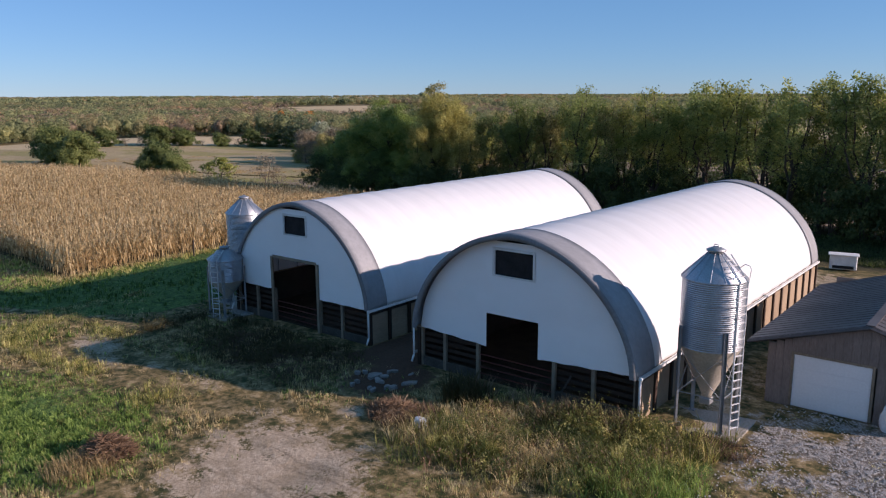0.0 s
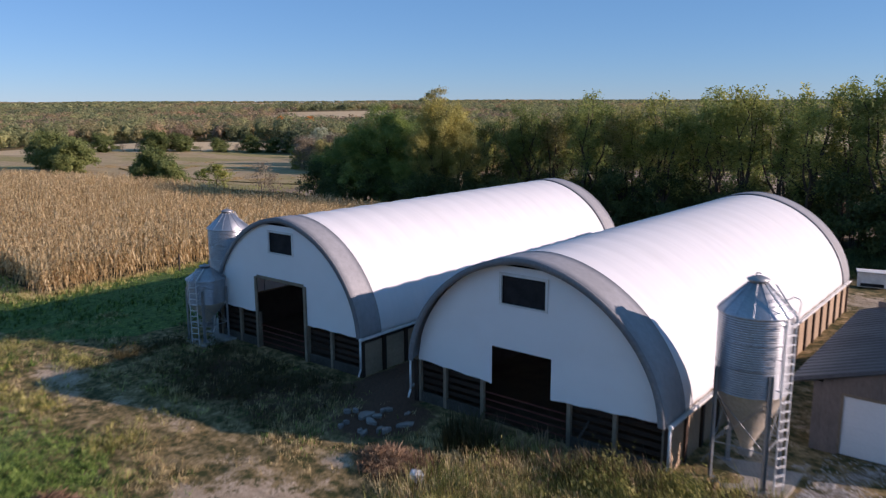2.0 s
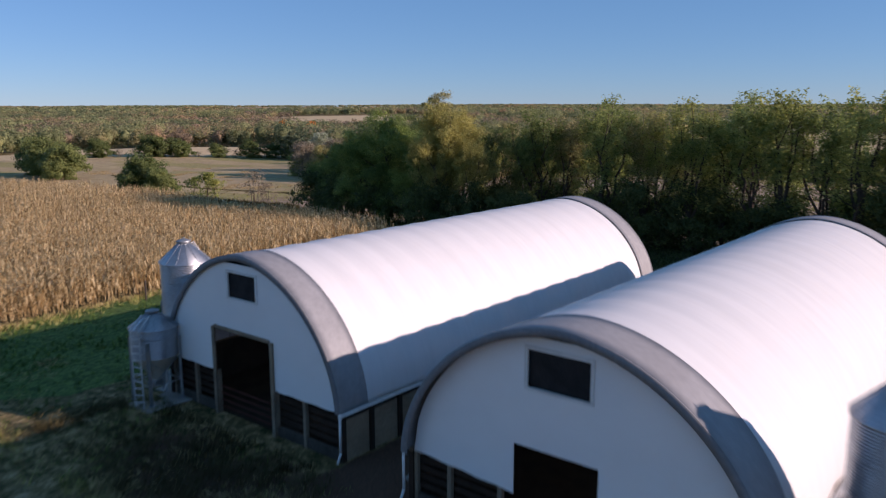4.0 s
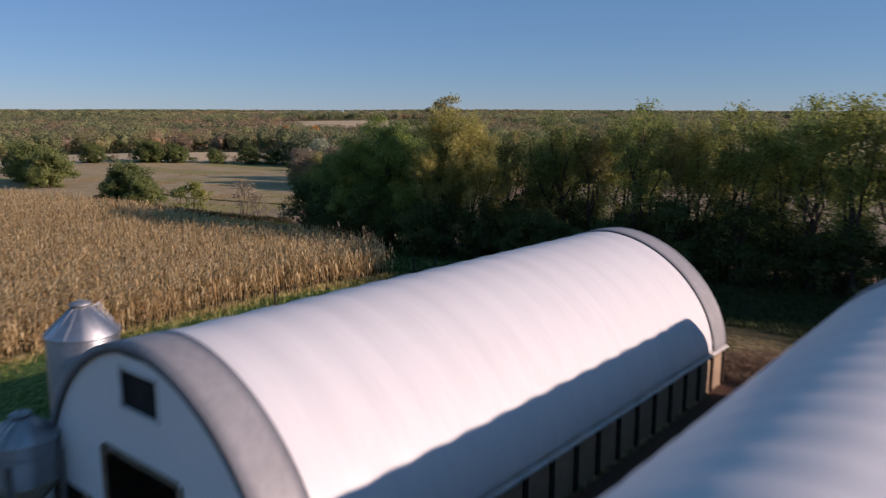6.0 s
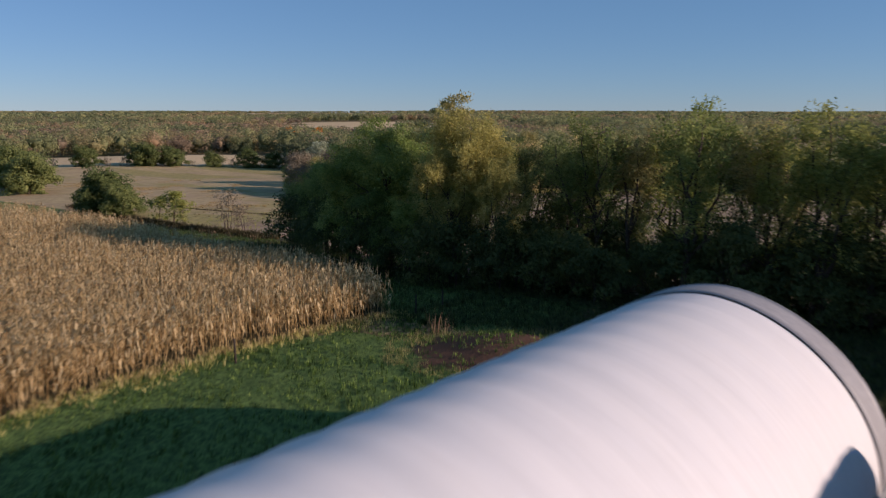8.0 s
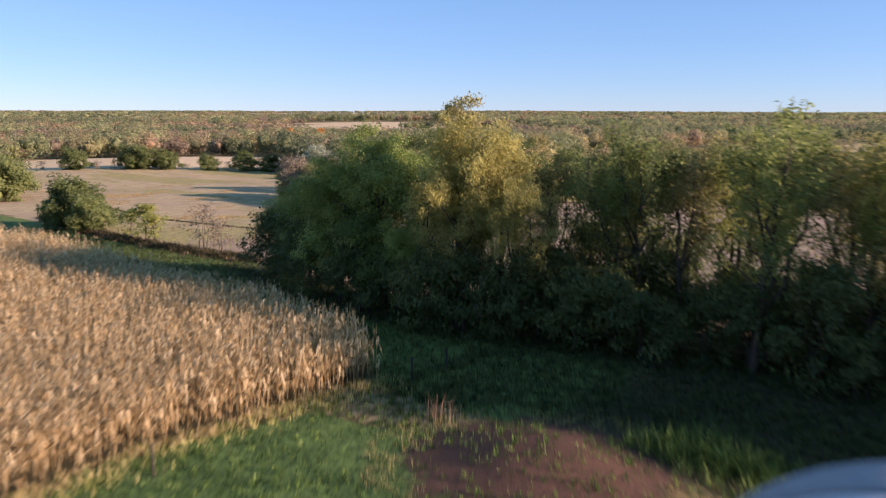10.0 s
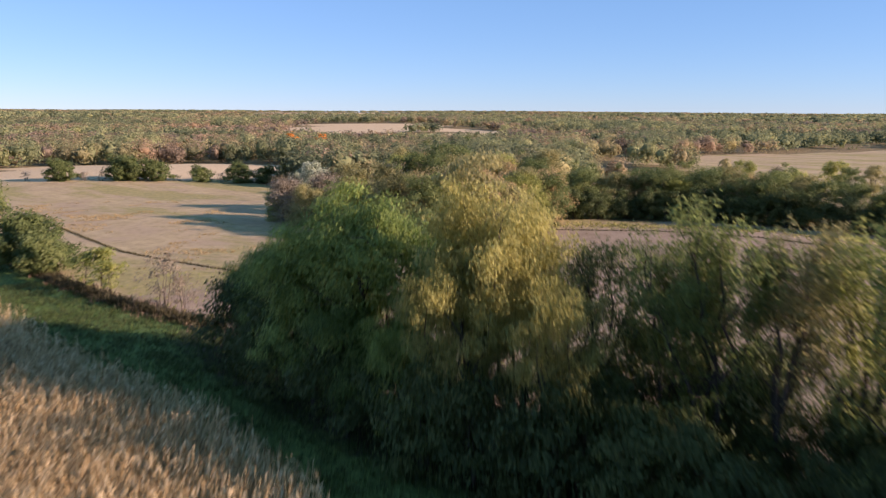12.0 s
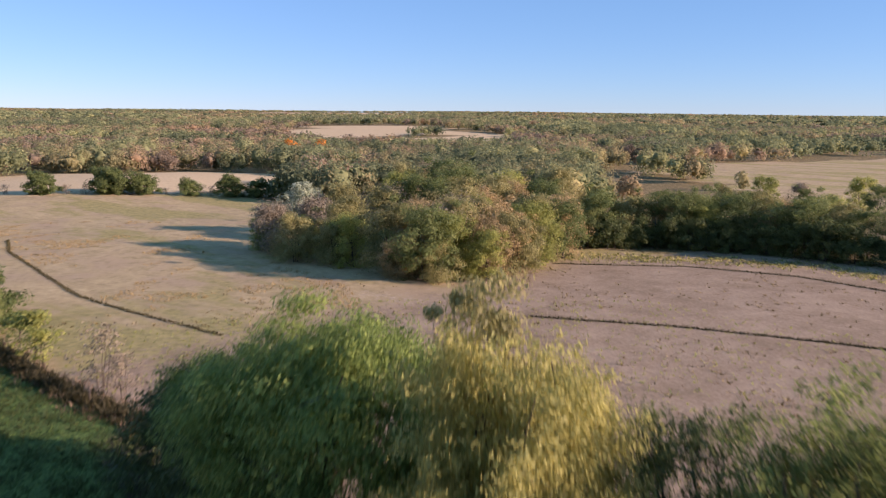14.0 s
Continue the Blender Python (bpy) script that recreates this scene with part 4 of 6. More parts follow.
for rx, ry, rs, rt in ((-5.9, -2.9, 0.55, 3), (-5.0, -2.5, 0.45, 5), (-4.3, -1.9, 0.5, 8), (-5.4, -1.7, 0.32, 12), (-4.7, -3.2, 0.28, 15), (-6.6, 1.0, 0.6, 9), (-5.6, -2.2, 0.22, 18),
                       (-4.9, -1.2, 0.25, 21), (-6.3, -2.2, 0.2, 24), (-5.3, -3.4, 0.2, 27), (-4.0, -2.6, 0.24, 30), (-6.2, -3.5, 0.3, 33), (-5.2, -2.0, 0.3, 36), (-4.6, -2.8, 0.35, 39), (-5.7, -3.2, 0.25, 42), (-5.0, -3.6, 0.3, 45), (-4.4, -1.4, 0.22, 48), (-5.9, -1.8, 0.26, 51), (-6.6, -2.8, 0.24, 54)):
    rubble(rx + 0.3 * math.sin(rt), ry + 0.35 * math.cos(rt * 2), rs * 0.85, rt, 0.05 + 0.05 * rs)


def hose_coil(x, y):
    pts = []
    for k in range(61):
        a = k * 0.42
        r = 0.34 + 0.05 * math.sin(k * 0.9) + 0.002 * k
        pts.append((r * math.cos(a), r * math.sin(a) * 0.9, 0.04 + 0.0022 * k))
    pts += [(0.7, 0.4, 0.05), (1.1, 0.3, 0.05), (1.5, 0.55, 0.05)]
    ob = part("hose_coil", pipe_run(pts, 0.022, 6), M_RUBBER)
    ob.matrix_basis = pose(x, y, 0.02)
    return tagged(ob, "dark rubber hose lying coiled beside the bin", "hose")


def bucket(x, y):
    b = tagged(new("bucket"), "pale plastic bucket standing beside the feed bin", "bucket")
    b.matrix_basis = pose(x, y, 0.02, 4, -3, 30)
    part("shell", mesh_from("shell", *lathe([(0.001, 0.01), (0.13, 0.01), (0.13, 0.0), (0.165, 0.36), (0.175, 0.36), (0.175, 0.33), (0.14, 0.02)], 20), M_CARD, True), None, b)
    part("bail", pipe_run([(0.17 * math.cos(a), 0.17 * math.sin(a) * 0.3 - 0.1, 0.34 + 0.05 * math.sin(a)) for a in np.linspace(0, math.pi, 7)], 0.006, 5), M_DULL, b, "wire handle")
    return b


hose_coil(7.9, -0.15)
bucket(7.0, 0.05)
board = part("leaning_board", block(-0.035, 0.035, -0.02, 0.02, 0.0, 1.5, 0.005), M_OLDPOST_LINING)
board.matrix_basis = pose(2.2, -0.75, 0.0, -20, 22, 0)
tagged(board, "weathered board leaning against the barn front", "board")


def brush(x, y, wide, high, n):
    """A heap of tangled dead stalks."""
    a, r = RNG.uniform(0, 6.28, n), np.sqrt(RNG.uniform(0, 1, n))
    c = np.stack([np.cos(a) * r * wide, np.sin(a) * r * wide * 0.75, high * (1 - r ** 1.6) * RNG.uniform(0.2, 1, n)], -1)
    d = RNG.normal(size=(n, 3)) * [1, 1, 0.45]
    d = d / np.linalg.norm(d, axis=1, keepdims=True) * RNG.uniform(0.18, 0.45, n)[:, None]
    s = np.cross(d, RNG.normal(size=(n, 3)))
    s = s / np.linalg.norm(s, axis=1, keepdims=True) * 0.013
    v = np.stack([c - d - s, c - d + s, c + d + s * 0.6, c + d - s * 0.6], 1).reshape(-1, 3)
    ob = part("brush", mesh_from("brush", v, np.arange(4 * n).reshape(-1, 4), M_DEAD), None)
    ob.matrix_basis = pose(x, y, 0)
    return tagged(ob, "tangled dead russet stalks heaped on the ground", "brush", kind="stuff")


brush(-7.9, -13.7, 1.0, 0.7, 1500)
brush(-2.4, -4.9, 1.1, 0.45, 1100)
brush(-6.6, 29.5, 4.2, 0.3, 3600)


def calf_hutch():
    h = tagged(new("calf_hutch"), "small white box hutch standing behind the barn", "hutch")
    h.matrix_basis = pose(5.4, 34.7, -0.25, 0, 0, 12)
    part("shell", block(-0.9, 0.9, 0.02, 0.9, 0.0, 1.05, 0.05), M_WHITE, h)
    part("roof", block(-1.0, 1.0, -0.15, 1.0, 1.055, 1.12, 0.02), M_WHITE, h, "white roof sheet")
    # no hole is cut; a black strip paints the dark gap
    part("opening", block(-0.7, 0.7, 0.0, 0.016, 0.08, 0.30), M_NET_GAP, h, "black plate painted as the shade of an opening")
    return h


calf_hutch()
lump("plastic_wrap", (0.28, 0.22, 0.75), 11.0, M_TARP, "torn pale plastic wrap heaped beside the garage door", "plastic wrap", (13.0, 4.9, 0.4))


def tractor():
    """A far orange vehicle by the field edge."""
    t = tagged(new("tractor"), "small rust-orange tractor parked at the far field edge", "tractor")
    x, y = -91.6, 276.9
    t.matrix_basis = pose(x, y, float(land(x, y)), 0, 0, 20)
    part("hood", block(-0.2, 2.2, -0.5, 0.5, 0.9, 1.7, 0.1), M_RUST, t)
    cab = part("cab", block(-1.7, -0.2, -0.8, 0.8, 1.0, 2.7, 0.1), M_RUST, t)
    part("cab_window", block(-1.55, -0.35, -0.82, -0.79, 1.7, 2.5), M_NET_GAP, cab)
    for wx, wy, r in ((-1.1, -1.0, 0.85), (-1.1, 1.0, 0.85), (1.7, -0.8, 0.5), (1.7, 0.8, 0.5)):
        w = bmesh.new()
        bmesh.ops.create_cone(w, cap_ends=True, segments=20, radius1=r, radius2=r, depth=0.4, matrix=pose(wx, wy, r, 90, 0, 0))
        part("wheel", w, M_RUBBER, t)


tractor()


def fence_post(x, y, tall=1.3, lean=0.0):
    ob = part("fence_post", block(-0.05, 0.05, -0.05, 0.05, -0.2, tall, 0.012), M_OLDPOST_LINING)
    ob.matrix_basis = pose(x, y, float(land(x, y)), lean, lean * 0.5, 15)
    return tagged(ob, "weathered wooden fence post", "fence post", "pasture fence posts")


for fx, fy, fl in ((-41.1, 40.2, 2), (-41.0, 43.0, -2), (-40.6, 24.8, 3), (-40.2, 10.7, -3), (-38.6, -5.6, 2), (-91.1, 58.2, 3)):
    fence_post(fx, fy, 1.45, fl)


# ---------------------------------------------------------------- plants
def unit(v):
    return v / np.maximum(np.linalg.norm(v, axis=-1, keepdims=True), 1e-6)


def leaf_cards(c, n, size, long=1.5):
    """One pointed leaf at each centre, facing roughly along n."""
    r = unit(RNG.normal(size=c.shape))
    a = unit(np.cross(n, r))
    b = np.cross(n, a)
    s = size[:, None]
    v = np.stack([c + a * s * long * 0.6, c - a * s * long * 0.4 + b * s * 0.45, c - a * s * long * 0.4 - b * s * 0.45], 1).reshape(-1, 3)
    return v, np.arange(len(c) * 3).reshape(-1, 3)


def tube(points, radii, sides=6):
    """A tapered limb through the points."""
    pts, rows = [np.array(p, float) for p in points], []
    for k, p in enumerate(pts):
        d = unit((pts[min(k + 1, len(pts) - 1)] - pts[max(k - 1, 0)])[None])[0]
        u = unit(np.cross(d, [0.3, 0.9, 0.1])[None])[0]
        w = np.cross(d, u)
        a = np.linspace(0, 2 * np.pi, sides, endpoint=False)
        rows.append(p + radii[k] * (np.cos(a)[:, None] * u + np.sin(a)[:, None] * w))
    v = np.concatenate(rows)
    i, j = np.meshgrid(np.arange(len(pts) - 1), np.arange(sides), indexing="ij")
    q = (j + 1) % sides
    return v, np.stack([i * sides + j, i * sides + q, (i + 1) * sides + q, (i + 1) * sides + j], -1).reshape(-1, 4)


def joined(pieces):
    v, f, n = [], [], 0
    for a, b in pieces:
        v.append(a), f.append(b + n)
        n += len(a)
    return np.concatenate(v), np.concatenate(f)


def tree(name, tall, wide, low, clumps, leaves, leaf, leaf_mat, label, stems=1, clump_r=0.9, group="", open_crown=0.0):
    """A tree: trunk and limbs, and a crown of leaves in uneven clumps. low: where the crown begins, as a share of the height."""
    wood, tips, tops = [], [], []
    for s in range(stems):
        a0 = RNG.uniform(0, 6.28)
        lean = RNG.uniform(0.04, 0.12) * (1.5 if stems > 1 else 0.7)
        base = np.array([math.cos(a0), math.sin(a0), 0]) * (0.35 if stems > 1 else 0.0)
        spine = [base + np.array([math.cos(a0) * lean * tall * t ** 1.3, math.sin(a0) * lean * tall * t ** 1.3, tall * 0.86 * t - 0.25 * (t == 0)]) + RNG.normal(size=3) * 0.12 * t for t in np.linspace(0, 1, 7)]
        tops.append(spine[-1])
        r0 = 0.021 * tall / math.sqrt(stems)
        wood.append(tube(spine, [r0 * (1 - 0.86 * t) for t in np.linspace(0, 1, 7)], 7))
        for k in range(int(11 / stems) + 2):
            t = RNG.uniform(max(low * 0.8, 0.15), 0.95)
            p = np.array([np.interp(t, np.linspace(0, 1, 7), [q[i] for q in spine]) for i in range(3)])
            a, reach = RNG.uniform(0, 6.28), wide * 0.5 * RNG.uniform(0.5, 0.95) * (1 - 0.55 * max(0, t - 0.45))
            q = p + np.array([math.cos(a) * reach, math.sin(a) * reach, reach * RNG.uniform(0.35, 0.9)])
            m = (p + q) / 2 + RNG.normal(size=3) * 0.18 + [0, 0, -0.1 * reach]
            wood.append(tube([p, m, q], [r0 * (1 - 0.8 * t) * 0.55, r0 * 0.28, r0 * 0.08], 4))
            tips.append(q)
            tips.append(np.array(spine[-1]) + RNG.normal(size=3) * 0.25)
            for _ in range(2 if low > 0.12 else 0):
                e = m + (q - m) * RNG.uniform(0.2, 0.8) + RNG.normal(size=3) * 0.16 * wide
                wood.append(tube([m, (m + e) / 2 + RNG.normal(size=3) * 0.08, e], [r0 * 0.22, r0 * 0.13, r0 * 0.05], 3))
    # clump centres on and within an uneven envelope
    d = unit(RNG.normal(size=(clumps, 3)))
    d[:, 2] = np.where(d[:, 2] < (-0.55 if low > 0.12 else -0.97), -d[:, 2], d[:, 2])
    rad = RNG.uniform(0.45, 1.0, clumps) ** 0.6
    swell = 1 + 0.28 * np.sin(d[:, 0] * 3.1 + d[:, 2] * 4.3 + tall) + 0.16 * np.sin(d[:, 1] * 6.7 + tall * 3)
    half = (1 - low) * tall / 2
    c = d * (rad * swell)[:, None] * [wide / 2, wide / 2, half] + [0, 0, low * tall + half]
    c[:, 2] = np.clip(c[:, 2], low * tall * 0.9, tall * 1.02)
    if tips:
        t = np.array(tips)
        pick = RNG.integers(0, len(t), int(clumps * (0.25 + open_crown)))
        c[: len(pick)] = t[pick] + RNG.normal(size=(len(pick), 3)) * 0.08 * wide
    for k, p in enumerate(tops * 3):
        c[-1 - k] = np.array(p) + RNG.normal(size=3) * 0.4 * clump_r
    size = RNG.uniform(0.55, 1.35, clumps) * clump_r
    thin = 1 - (0.5 if open_crown else 0.0) * np.clip((c[:, 2] / tall - 0.70) / 0.30, 0, 1)
    which = RNG.choice(clumps, leaves, p=thin / thin.sum())
    off = unit(RNG.normal(size=(leaves, 3))) * (RNG.uniform(0, 1, leaves) ** 0.45)[:, None]
    pos = c[which] + off * size[which][:, None] * [1.15, 1.15, 0.75]
    out = unit(off + 0.5 * unit(pos - [0, 0, (low + 0.35) * tall]) + [0, 0, 0.35] + 0.5 * RNG.normal(size=(leaves, 3)))
    grown = RNG.uniform(0.7, 1.35, leaves) * leaf
    some = int(leaves * (0.9 if leaf < 0.2 else 0.83))
    v, f = leaf_cards(pos[:some], out[:some], grown[:some])
    ob = tagged(new(name), label, "shrub" if name == "shrub" else "tree", group)
    part("trunk", mesh_from("trunk", *joined(wood), M_BARK, True), None, ob, "dark bark trunk and limbs")
    part("crown", mesh_from("crown", v, f, leaf_mat), None, ob)
    return ob


def vase_tree(tall, wide, bare, leaders, boughs, leaves, leaf, leaf_mat, label, group, low_leaf=0.15):
    """A tree that forks low into rising leaders, with feathery upright sprays of leaves and gaps between its limbs."""
    wood, at, way, long = [], [], [], []
    r0 = 0.018 * tall
    lean = RNG.normal(size=2) * 0.03
    fork = np.array([lean[0] * tall, lean[1] * tall, bare * tall * 0.55])
    wood.append(tube([(0, 0, -0.3), fork * 0.5 + RNG.normal(size=3) * 0.06, fork], [r0 * 1.15, r0 * 0.95, r0 * 0.8], 7))
    turn = RNG.uniform(0, 6.28)
    for k in range(leaders):
        a = turn + k * 6.283 / leaders + RNG.normal() * 0.35
        reach, top = wide * 0.5 * RNG.uniform(0.25, 0.8), tall * RNG.uniform(0.82, 1.0) - fork[2]
        if k == 0:
            reach, top = reach * 0.3, tall - fork[2]
        spine = []
        for t in np.linspace(0, 1, 7):
            j = RNG.normal(size=3) * [0.28, 0.28, 0.1] * (0 < t < 1)
            spine.append(fork + np.array([math.cos(a) * reach * t ** 0.8, math.sin(a) * reach * t ** 0.8, top * t]) + j)
        q = np.array(spine)
        wood.append(tube(spine, [r0 * 0.62 * (1 - 0.88 * t) for t in np.linspace(0, 1, 7)], 5))
        for _ in range(4):
            at.append(q[-1] + RNG.normal(size=3) * [0.35, 0.35, 0.3] - [0, 0, 0.3]), way.append(np.array([0, 0, 1]) + RNG.normal(size=3) * 0.3), long.append(RNG.uniform(0.7, 1.3))
        for b in range(boughs):
            t = low_leaf + (0.97 - low_leaf) * RNG.uniform() ** 0.62
            p = np.array([np.interp(t, np.linspace(0, 1, 7), q[:, i]) for i in range(3)])
            az, ln = a + RNG.normal() * 1.3, wide * 0.27 * RNG.uniform(0.5, 1.15) * (1.15 - 0.6 * t)
            e = p + np.array([math.cos(az) * ln, math.sin(az) * ln, ln * RNG.uniform(0.15, 0.9)])
            m = (p + e) / 2 + RNG.normal(size=3) * 0.15
            wood.append(tube([p, m, e], [r0 * 0.26 * (1.1 - t), r0 * 0.15 * (1.1 - t), r0 * 0.05], 4))
            for u in (0.45, 0.75, 1.0):
                c = p + (e - p) * u + RNG.normal(size=3) * 0.22
                for _ in range(2 if t > 0.45 else 1):
                    at.append(c + RNG.normal(size=3) * 0.3), long.append(RNG.uniform(0.5, 1.2))
                    way.append((e - p) / ln * 0.5 + np.array([0, 0, 0.6]) + RNG.normal(size=3) * 0.45)
    at, way, long = np.array(at), unit(np.array(way)), np.array(long)
    which = RNG.choice(len(at), leaves, p=long / long.sum())
    along_it = RNG.uniform(-0.5, 0.6, leaves)
    pos = at[which] + way[which] * (long[which] * along_it)[:, None] + RNG.normal(size=(leaves, 3)) * (0.26 * (1.1 - np.clip(along_it, 0, 1)))[:, None]
    out = unit(RNG.normal(size=(leaves, 3)) + 0.5 * unit(pos - [0, 0, tall * 0.5]) + [0, 0, 0.45])
    v, f = leaf_cards(pos, out, RNG.uniform(0.7, 1.35, leaves) * leaf, 1.7)
    ob = tagged(new("tree"), label, "tree", group)
    part("trunk", mesh_from("trunk", *joined(wood), M_BARK, True), None, ob, "dark bark trunk and limbs")
    part("crown", mesh_from("crown", v, f, leaf_mat), None, ob)
    ob["tall"] = tall
    return ob


USED = set()


def stand(proto, x, y, size=1.0, turn=None, stretch=1.0, sink=0.0):
    """Stands the first tree of its kind here, and copies of it after that."""
    turn = RNG.uniform(0, 360) if turn is None else turn
    m = pose(x, y, float(land(x, y)) - 0.05 - sink, RNG.uniform(-2.5, 2.5), RNG.uniform(-2.5, 2.5), turn)
    if proto.name not in USED:
        USED.add(proto.name)
        ob = proto
        ob.matrix_basis = m
    else:
        ob = copy_thing(proto, m)
    size = size * 1.1
    ob.scale = (size, size, size * stretch)
    return ob


def along(line, t):
    """A point at the share t of a polyline's length."""
    seg = [math.hypot(b[0] - a[0], b[1] - a[1]) for a, b in zip(line, line[1:])]
    d = t * sum(seg)
    for (a, b), s in zip(zip(line, line[1:]), seg):
        if d <= s:
            return a[0] + (b[0] - a[0]) * d / s, a[1] + (b[1] - a[1]) * d / s
        d -= s
    return line[-1]


# the belt of trees behind the barns
G = "tree belt behind the barns"
BELT_GREEN = [tree("tree", 12.3, 7.6, 0.18, 130, 30000, 0.115, M_LEAF_DOME, "leafy dark green tree with a dense rounded crown", 1, 1.15, G),
              tree("tree", 11.6, 7.0, 0.16, 120, 28000, 0.115, M_LEAF_DOME, "leafy dark green tree with a broad uneven crown", 2, 1.1, G)]
BELT_VASE = [vase_tree(14.0, 8.0, 0.45, 5, 11, 9000, 0.130, M_LEAF_GREEN, "green tree with crooked bare limbs under a feathery crown", G, 0.06),
             vase_tree(14.0, 7.2, 0.36, 5, 11, 9500, 0.128, M_LEAF_OLIVE, "olive green tree with forked trunks and an open crown", G, 0.05),
             vase_tree(13.5, 7.6, 0.40, 5, 10, 8500, 0.128, M_LEAF_DARK, "dark green tree with spreading limbs and an uneven crown", G, 0.05),
             vase_tree(13.0, 6.8, 0.36, 5, 10, 8000, 0.128, M_LEAF_DULL, "dull olive tree with a thin crown over crooked limbs", G, 0.05)]
BELT_YELLOW = [vase_tree(13.5, 9.6, 0.30, 6, 12, 25000, 0.105, M_LEAF_YELLOW, "tall tree with yellowing feathery leaves", G, 0.05)]
BELT_FULL = [vase_tree(14.0, 7.6, 0.30, 5, 10, 5200, 0.15, M_LEAF_GREEN, "dark green tree with a full feathery crown", G, 0.05),
             vase_tree(13.4, 7.0, 0.34, 5, 9, 5200, 0.15, M_LEAF_OLIVE, "olive green tree with upright sprays in a full crown", G, 0.05)]
BELT_CLOSE = vase_tree(13.6, 7.8, 0.34, 6, 11, 10500, 0.125, M_LEAF_GREEN, "green tree with a close feathery crown", G, 0.05)
# undergrowth whose dark leaf colour carries part of the belt's shade
SHRUB = [tree("shrub", 4.2, 4.6, 0.05, 60, 5200, 0.14, M_LEAF_DARK, "dense green shrub under the tree belt, leaves darkened for its shade", 3, 0.8, "belt undergrowth"),
         tree("shrub", 3.6, 4.2, 0.05, 56, 4800, 0.14, M_LEAF_DARK, "low shrub under the tree belt, shade put in its leaf colour", 3, 0.75, "belt undergrowth")]


def grow_to(proto, x, y, top):
    """Stands a belt tree here so that its tip reaches the height top."""
    k = (top - float(land(x, y))) / (proto["tall"] * 1.1)
    return stand(proto, x, y, k)


# the dense dome at the end of the belt
for px, py, k, ps, pt in ((-56.4, 53.6, 0, 1.01, 10), (-59.6, 51.6, 0, 0.84, 120), (-55.6, 50.4, 1, 0.60, 200), (-51.8, 51.2, 0, 0.52, 65), (-51.4, 54.4, 1, 0.78, 330), (-52.4, 57.6, 1, 0.92, 80), (-61.7, 53.4, 1, 0.84, 160), (-67.4, 54.9, 0, 0.72, 250), (-73.5, 56.4, 1, 0.56, 20), (-58.5, 58.0, 1, 0.95, 40), (-64.4, 57.6, 0, 0.78, 300)):
    stand(BELT_GREEN[k], px, py, ps, pt)
# front rank: yellow, small dark, then open green crowns
for px, py, proto, top in ((-48.2, 53.8, BELT_YELLOW[0], 12.2), (-45.4, 54.4, BELT_YELLOW[0], 10.6), (-47.4, 51.6, BELT_YELLOW[0], 8.6), (-43.2, 53.0, BELT_YELLOW[0], 8.4), (-39.0, 59.6, BELT_VASE[3], 9.0), (-43.4, 58.6, BELT_VASE[2], 9.2), (-39.6, 58.8, BELT_CLOSE, 10.2), (-36.4, 57.6, BELT_CLOSE, 11.8),
                           (-33.6, 57.2, BELT_VASE[3], 11.2), (-30.6, 59.0, BELT_VASE[1], 11.8), (-27.6, 54.4, BELT_VASE[0], 13.2), (-24.6, 57.0, BELT_VASE[3], 11.6), (-22.2, 56.8, BELT_VASE[1], 11.4), (-18.4, 56.0, BELT_VASE[1], 12.8),
                           (-15.6, 57.2, BELT_VASE[0], 11.6), (-13.2, 57.0, BELT_VASE[0], 13.4), (-9.6, 55.8, BELT_FULL[1], 13.2), (-7.0, 57.2, BELT_FULL[0], 12.6), (-4.6, 55.6, BELT_FULL[1], 13.3), (-1.4, 57.2, BELT_FULL[0], 13.6)):
    grow_to(proto, px, py, top)
# rear ranks
for k in range(8):
    x = -29 + 5.6 * k
    grow_to((BELT_VASE[0], BELT_VASE[3], BELT_VASE[1])[k % 3] if x < -12 else BELT_FULL[k % 2], x + RNG.uniform(-0.8, 0.8), 60.5 + 0.06 * (x + 40) + (1.6 if k % 2 else -0.6), RNG.uniform(7.2, 8.8) if x < -12 else RNG.uniform(9.6, 11.4))
for k in range(15):
    x, y = 2.2 + 3.4 * k, 55.6 + 0.36 * k + (2.6 if k % 2 else -0.8)
    grow_to(BELT_FULL[k % 2], x + RNG.uniform(-0.8, 0.8), y, 14.1 + RNG.uniform(-1.2, 0.8))
for k in range(50):
    x, y = along(BELT_FRONT, 0.06 + 0.76 * k / 50)
    stand(SHRUB[k % 2], x + RNG.uniform(-1, 1), y + RNG.uniform(0.8, 4.4), RNG.uniform(0.7, 1.2) * (1.15 if x < -44 else 0.95), stretch=RNG.uniform(0.95, 1.3))
for k in range(17):
    stand(SHRUB[k % 2], 1.5 + 2.9 * k + RNG.uniform(-0.8, 0.8), 53.6 + 0.32 * k + RNG.uniform(-1, 1), RNG.uniform(0.9, 1.35), stretch=1.15)
for k in range(18):
    x, y = along(BELT, 0.22 + 0.62 * k / 18)
    stand(SHRUB[(k + 1) % 2], x + RNG.uniform(-1.5, 1.5), y + RNG.uniform(1.5, 6), RNG.uniform(0.8, 1.2), stretch=RNG.uniform(1.0, 1.3))
for k in range(14):
    stand(SHRUB[k % 2], -46 + 2.6 * k + RNG.uniform(-0.8, 0.8), 58.5 + 0.1 * k + RNG.uniform(-1.5, 1.5), RNG.uniform(0.75, 1.05))
for k in range(15):
    stand(SHRUB[(k + 1) % 2], -38 + 3.0 * k + RNG.uniform(-0.8, 0.8), 62.0 + 0.15 * k + RNG.uniform(-1, 1), RNG.uniform(0.75, 1.05), stretch=RNG.uniform(1.1, 1.4))
